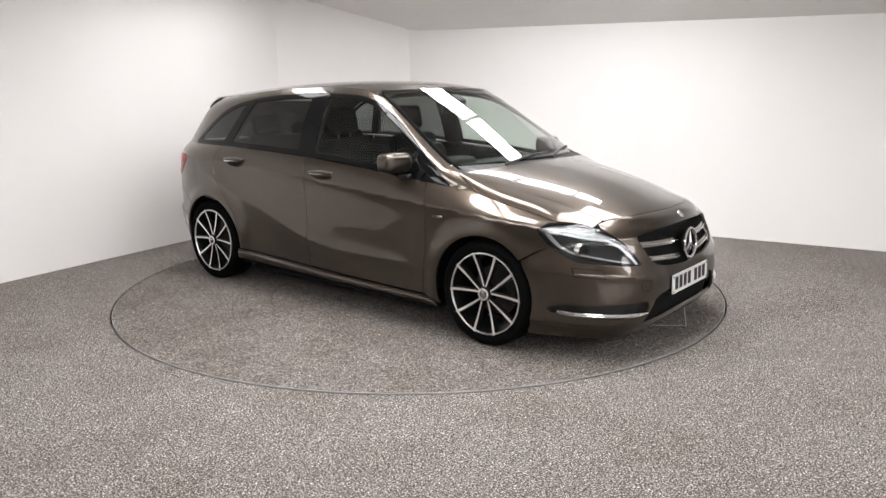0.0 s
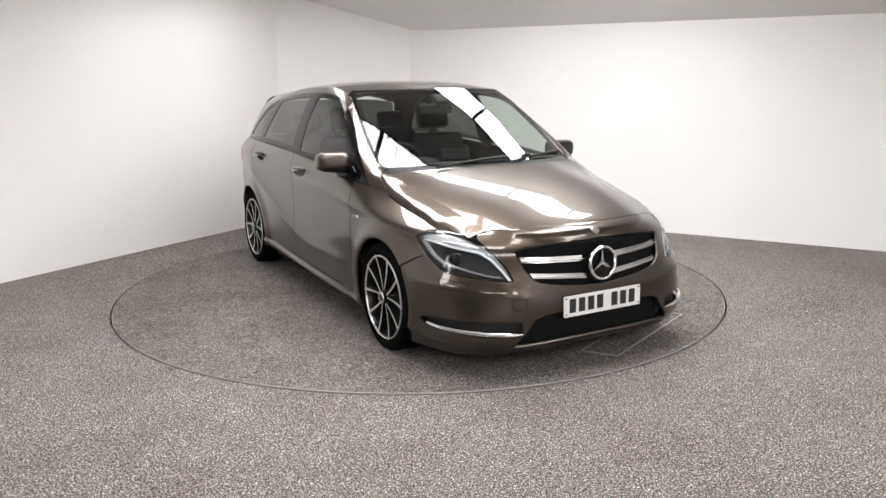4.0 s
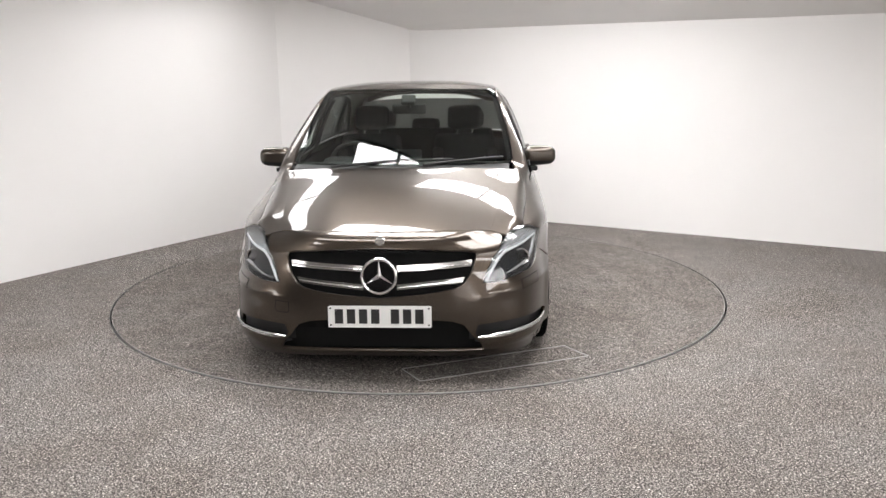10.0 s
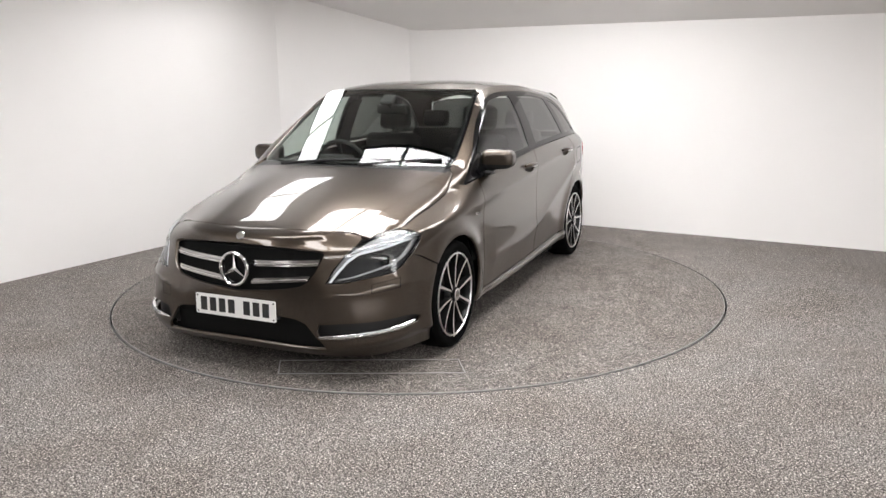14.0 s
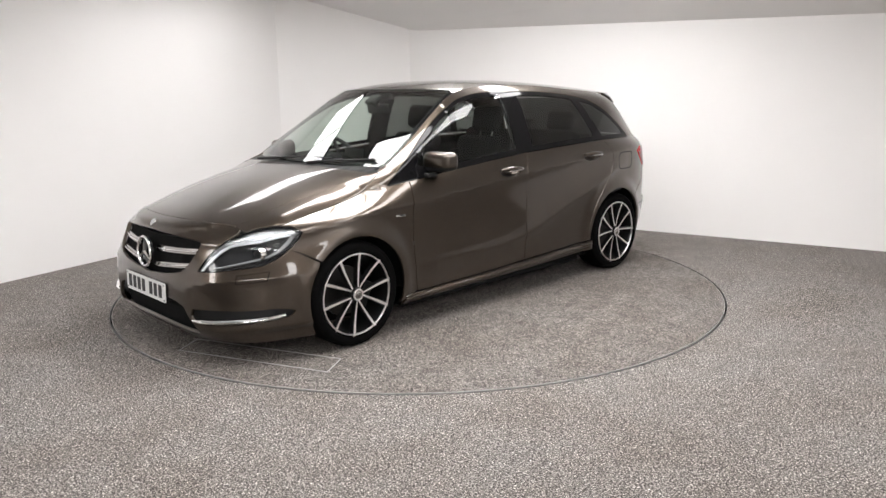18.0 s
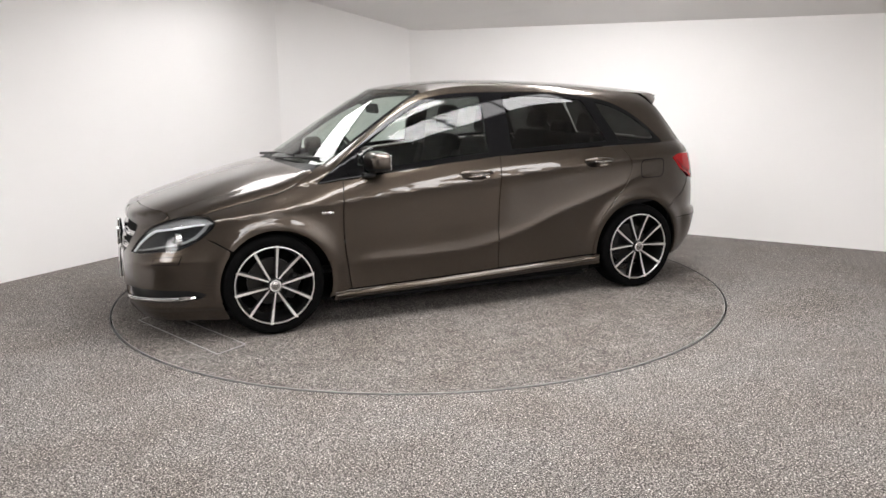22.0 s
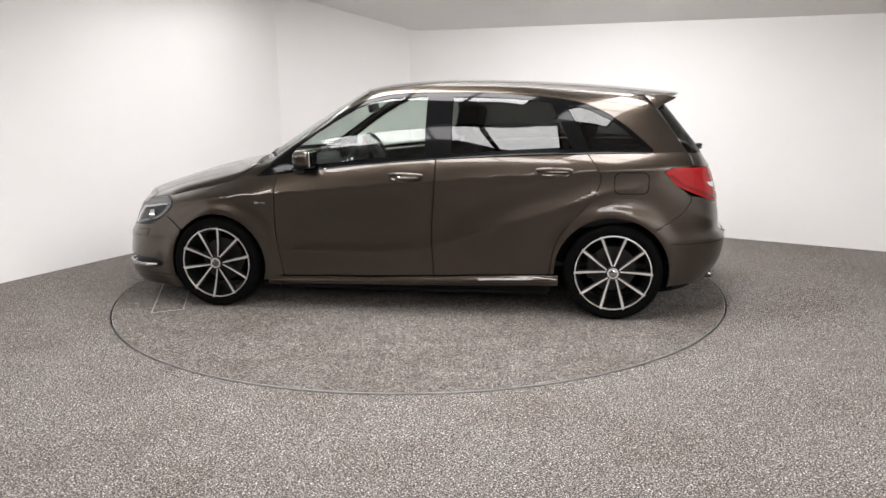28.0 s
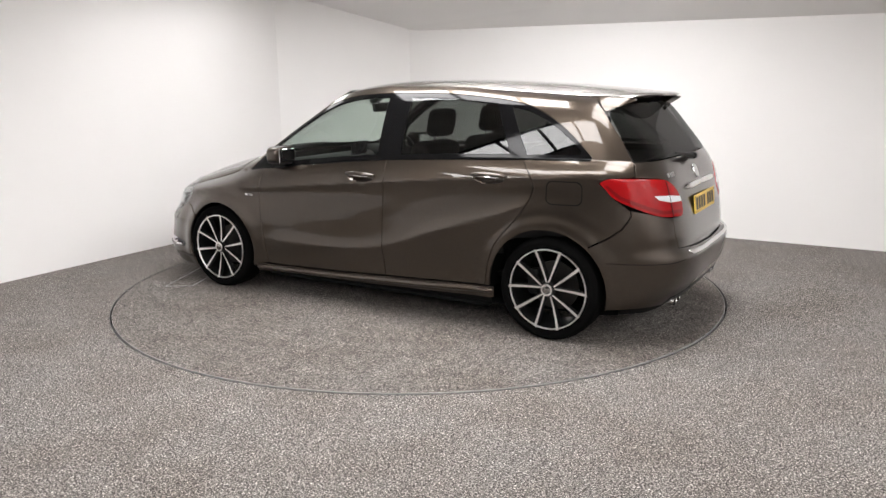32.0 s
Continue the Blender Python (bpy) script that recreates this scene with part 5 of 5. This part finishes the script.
    mesh_object("cowl", verts, faces, M_PLASTIC, car, "black plastic scuttle panel")
    for pts in ([(1.175, -0.42, 1.018), (1.13, -0.05, 1.045), (1.08, 0.33, 1.052)], [(1.165, 0.15, 1.025), (1.06, 0.42, 1.045), (0.985, 0.64, 1.055)]):
        line = smooth_path(pts, 6)
        part("wiper_arm", tube_bm(line, 0.009, 8), M_PLASTIC, car, "black windscreen wiper")


def mirror_skirt():
    """The black lower third of the mirror shell."""
    bm = mirror_shell()
    bmesh.ops.scale(bm, vec=(1.012, 1.012, 1.015), verts=bm.verts)
    bmesh.ops.bisect_plane(bm, geom=bm.verts[:] + bm.edges[:] + bm.faces[:], plane_co=(0, 0, -0.028), plane_no=(0, 0, 1), clear_outer=True)
    return bm


def mirror_shell():
    """A rounded wedge, deeper inboard, with its flat face to the rear."""
    bm = box_bm((0.160, 0.212, 0.136), 0.050, 6)
    for v in bm.verts:
        k = (v.co.y + 0.106) / 0.212
        if v.co.x > 0:
            v.co.x *= 1.0 - 0.35 * k
        v.co.z *= 1.0 - 0.16 * k
        v.co.z += 0.006 * k
        if v.co.x < -0.05:
            v.co.x = -0.05 - (v.co.x + 0.05) * -0.3
    return bm


def cushion(size, bevel, m):
    return box_bm(size, bevel, 4, m)


def build_cabin(car):
    """Seats, dashboard, wheel, lining: what shows through the glass."""
    for y in (0.37, -0.37):
        seat = part("front_seat", cushion((0.52, 0.50, 0.16), 0.05, pose(0.12, y, 0.50, 0, -6, 0)), M_SEAT, car, "black fabric front seat")
        part("backrest", cushion((0.15, 0.48, 0.62), 0.06, pose(-0.22, y, 0.83, 0, -16, 0)), M_SEAT, seat, "black fabric backrest")
        for k in (-1, 1):
            part("bolster", cushion((0.15, 0.09, 0.46), 0.04, pose(-0.17, y + k * 0.21, 0.80, 0, -16, 0)), M_SEAT, seat, "black side bolster")
            part("headrest_post", tube_bm([(-0.305, y + k * 0.06, 1.10), (-0.325, y + k * 0.06, 1.19)], 0.006, 8), M_CHROME, seat, "chrome headrest post")
        part("headrest", cushion((0.10, 0.27, 0.19), 0.045, pose(-0.335, y, 1.255, 0, -12, 0)), M_SEAT, seat, "black headrest")
    bench = part("rear_bench", cushion((0.50, 1.20, 0.18), 0.05, pose(-0.72, 0, 0.52, 0, -6, 0)), M_SEAT, car, "black fabric rear bench")
    part("backrest", cushion((0.14, 1.22, 0.60), 0.05, pose(-1.06, 0, 0.84, 0, -20, 0)), M_SEAT, bench, "black rear backrest")
    for y in (0.40, 0.0, -0.40):
        part("headrest", cushion((0.09, 0.25, 0.15 if y else 0.11), 0.04, pose(-1.19, y, 1.21 if y else 1.16, 0, -16, 0)), M_SEAT, bench, "black rear headrest")
    dash = part("dashboard", cushion((0.46, 1.36, 0.20), 0.07, pose(0.86, 0, 0.88, 0, 6, 0)), M_DASH, car, "dark grey soft dashboard")
    part("instrument_hood", cushion((0.18, 0.38, 0.10), 0.04, pose(0.70, -0.37, 0.985)), M_DASH, dash, "hooded instrument binnacle")
    part("display", box_bm((0.02, 0.20, 0.12), 0.008, 2, pose(0.66, 0.0, 1.02, 0, -8, 0)), M_BLACK, dash, "black centre display")
    for y in (-0.12, 0.0, 0.12, 0.56, -0.58):
        bm = lathe_bm([(0.028, -0.01), (0.036, 0.0), (0.042, -0.012)], 24)
        bmesh.ops.transform(bm, matrix=pose(0.632, y, 0.915, 0, 0, 90), verts=bm.verts)
        part("air_vent", bm, M_CHROME, dash, "round vent with a chrome ring")
    part("console", cushion((0.80, 0.22, 0.30), 0.05, pose(0.30, 0, 0.55)), M_DASH, dash, "dark centre console")
    ring = [(0.185 * math.cos(k * math.tau / 40), 0.185 * math.sin(k * math.tau / 40), 0) for k in range(40)]
    wheel = part("steering_wheel", tube_bm(ring, 0.015, 8, closed=True), M_PLASTIC, car, "black leather steering wheel")
    wheel.matrix_basis = pose(0.47, -0.37, 0.955, 0, -64, 0)
    part("wheel_boss", cushion((0.15, 0.17, 0.05), 0.022, pose(0, 0, -0.015)), M_PLASTIC, wheel, "black boss")
    for a in (0, 180, 270):
        part("wheel_spoke", box_bm((0.12, 0.035, 0.016), 0.005, 2, pose(0, 0, -0.012, 0, 0, a + 90) @ pose(0.115, 0, 0)), M_PLASTIC, wheel, "black spoke")
    mirror = part("rear_view_mirror", cushion((0.03, 0.24, 0.07), 0.014, pose(0.42, 0.0, 1.345, 0, 8, 0)), M_PLASTIC, car, "black rear view mirror")
    part("mirror_stalk", tube_bm([(0.44, 0, 1.36), (0.49, 0, 1.405)], 0.014, 8), M_PLASTIC, mirror, "black stalk")
    part("sensor_cover", cushion((0.10, 0.10, 0.035), 0.015, pose(0.47, 0, 1.408, 0, 30, 0)), M_PLASTIC, mirror, "black sensor cover")
    # roof lining
    rows, verts = 12, []
    xs = span(0.30, -1.62, 16)
    for x in xs:
        for k in range(rows + 1):
            y = -1 + 2 * k / rows
            w = float(rail_y(x)) - 0.035
            verts.append((x, y * w, float(roof(x, y * w)[2]) - 0.035))
    faces = [(i * (rows + 1) + k, i * (rows + 1) + k + 1, (i + 1) * (rows + 1) + k + 1, (i + 1) * (rows + 1) + k) for i in range(16) for k in range(rows)]
    mesh_object("roof_lining", verts, faces, M_LINING, car, "pale grey roof lining", True)
    for s in (1, -1):
        card = along(span(0.86, -1.52, 20), belt_z, 0.0) + [S(-1.50, 0.62), S(-0.95, 0.55), S(-0.9, 0.35), S(0.86, 0.35)]
        panel("door_card", card, body, M_DASH, car, side=s, offset=-0.075, thick=0, label="dark grey door lining", step=0.08)
        post = [S(-0.13, 1.42), S(-0.29, 1.42), S(-0.30, 1.05), S(-0.12, 1.03)]
        panel("pillar_lining", post, body, M_DASH, car, side=s, offset=-0.04, thick=0, label="dark pillar lining")
        c_post = [S(-0.93, 1.40), S(-1.0, 1.40), S(-1.17, 1.09), S(-1.09, 1.09)]
        panel("pillar_lining", c_post, body, M_DASH, car, side=s, offset=-0.04, thick=0, label="dark pillar lining")
    part("parcel_shelf", box_bm((0.48, 1.16, 0.02), 0.006, 1, pose(-1.43, 0, 1.02)), M_DASH, car, "black parcel shelf")
    part("cabin_floor", box_bm((2.6, 1.4, 0.03), 0.0, 1, pose(-0.3, 0, 0.33)), M_DASH, car, "black cabin carpet", False)



def build_car():
    car = tagged(new("car"), "brown metallic five-door compact hatchback on a turntable", "car")
    build_body(car)
    build_shell(car)
    build_front(car)
    build_rear(car)
    build_sides(car)
    build_cabin(car)
    for x in (1.35, -1.35):
        for s in (1, -1):
            build_wheel(car, x, 0.892 if x > 0 else 0.872, s)
            arch = lathe_bm([(0.385, -0.03), (0.385, -0.25), (0.05, -0.26)], 40)
            bmesh.ops.transform(arch, matrix=pose(x * 0.982, 0.86 * s, 0.325) @ Matrix.Diagonal((1, s, 1, 1)), verts=arch.verts)
            bmesh.ops.delete(arch, geom=[f for f in arch.faces if f.calc_center_median().z < 0.24], context="FACES")
            part("arch_liner", arch, M_DARK, car, "black wheel arch liner")
    return car


CAR = build_car()


# ---- what turns ----
def motions():
    rows_car, rows_table = [], []
    for k in range(33):
        a = -126.909 - 5.36928 * (k - 16)
        rows_car.append((float(k), pose(0, 0, 0.003, 0, 0, a) @ pose(-0.0682, -0.0351, 0.0)))
        rows_table.append((float(k), pose(0, 0, 0, 0, 0, a)))
    walk(CAR, rows_car)
    walk(TURNTABLE, rows_table)


motions()
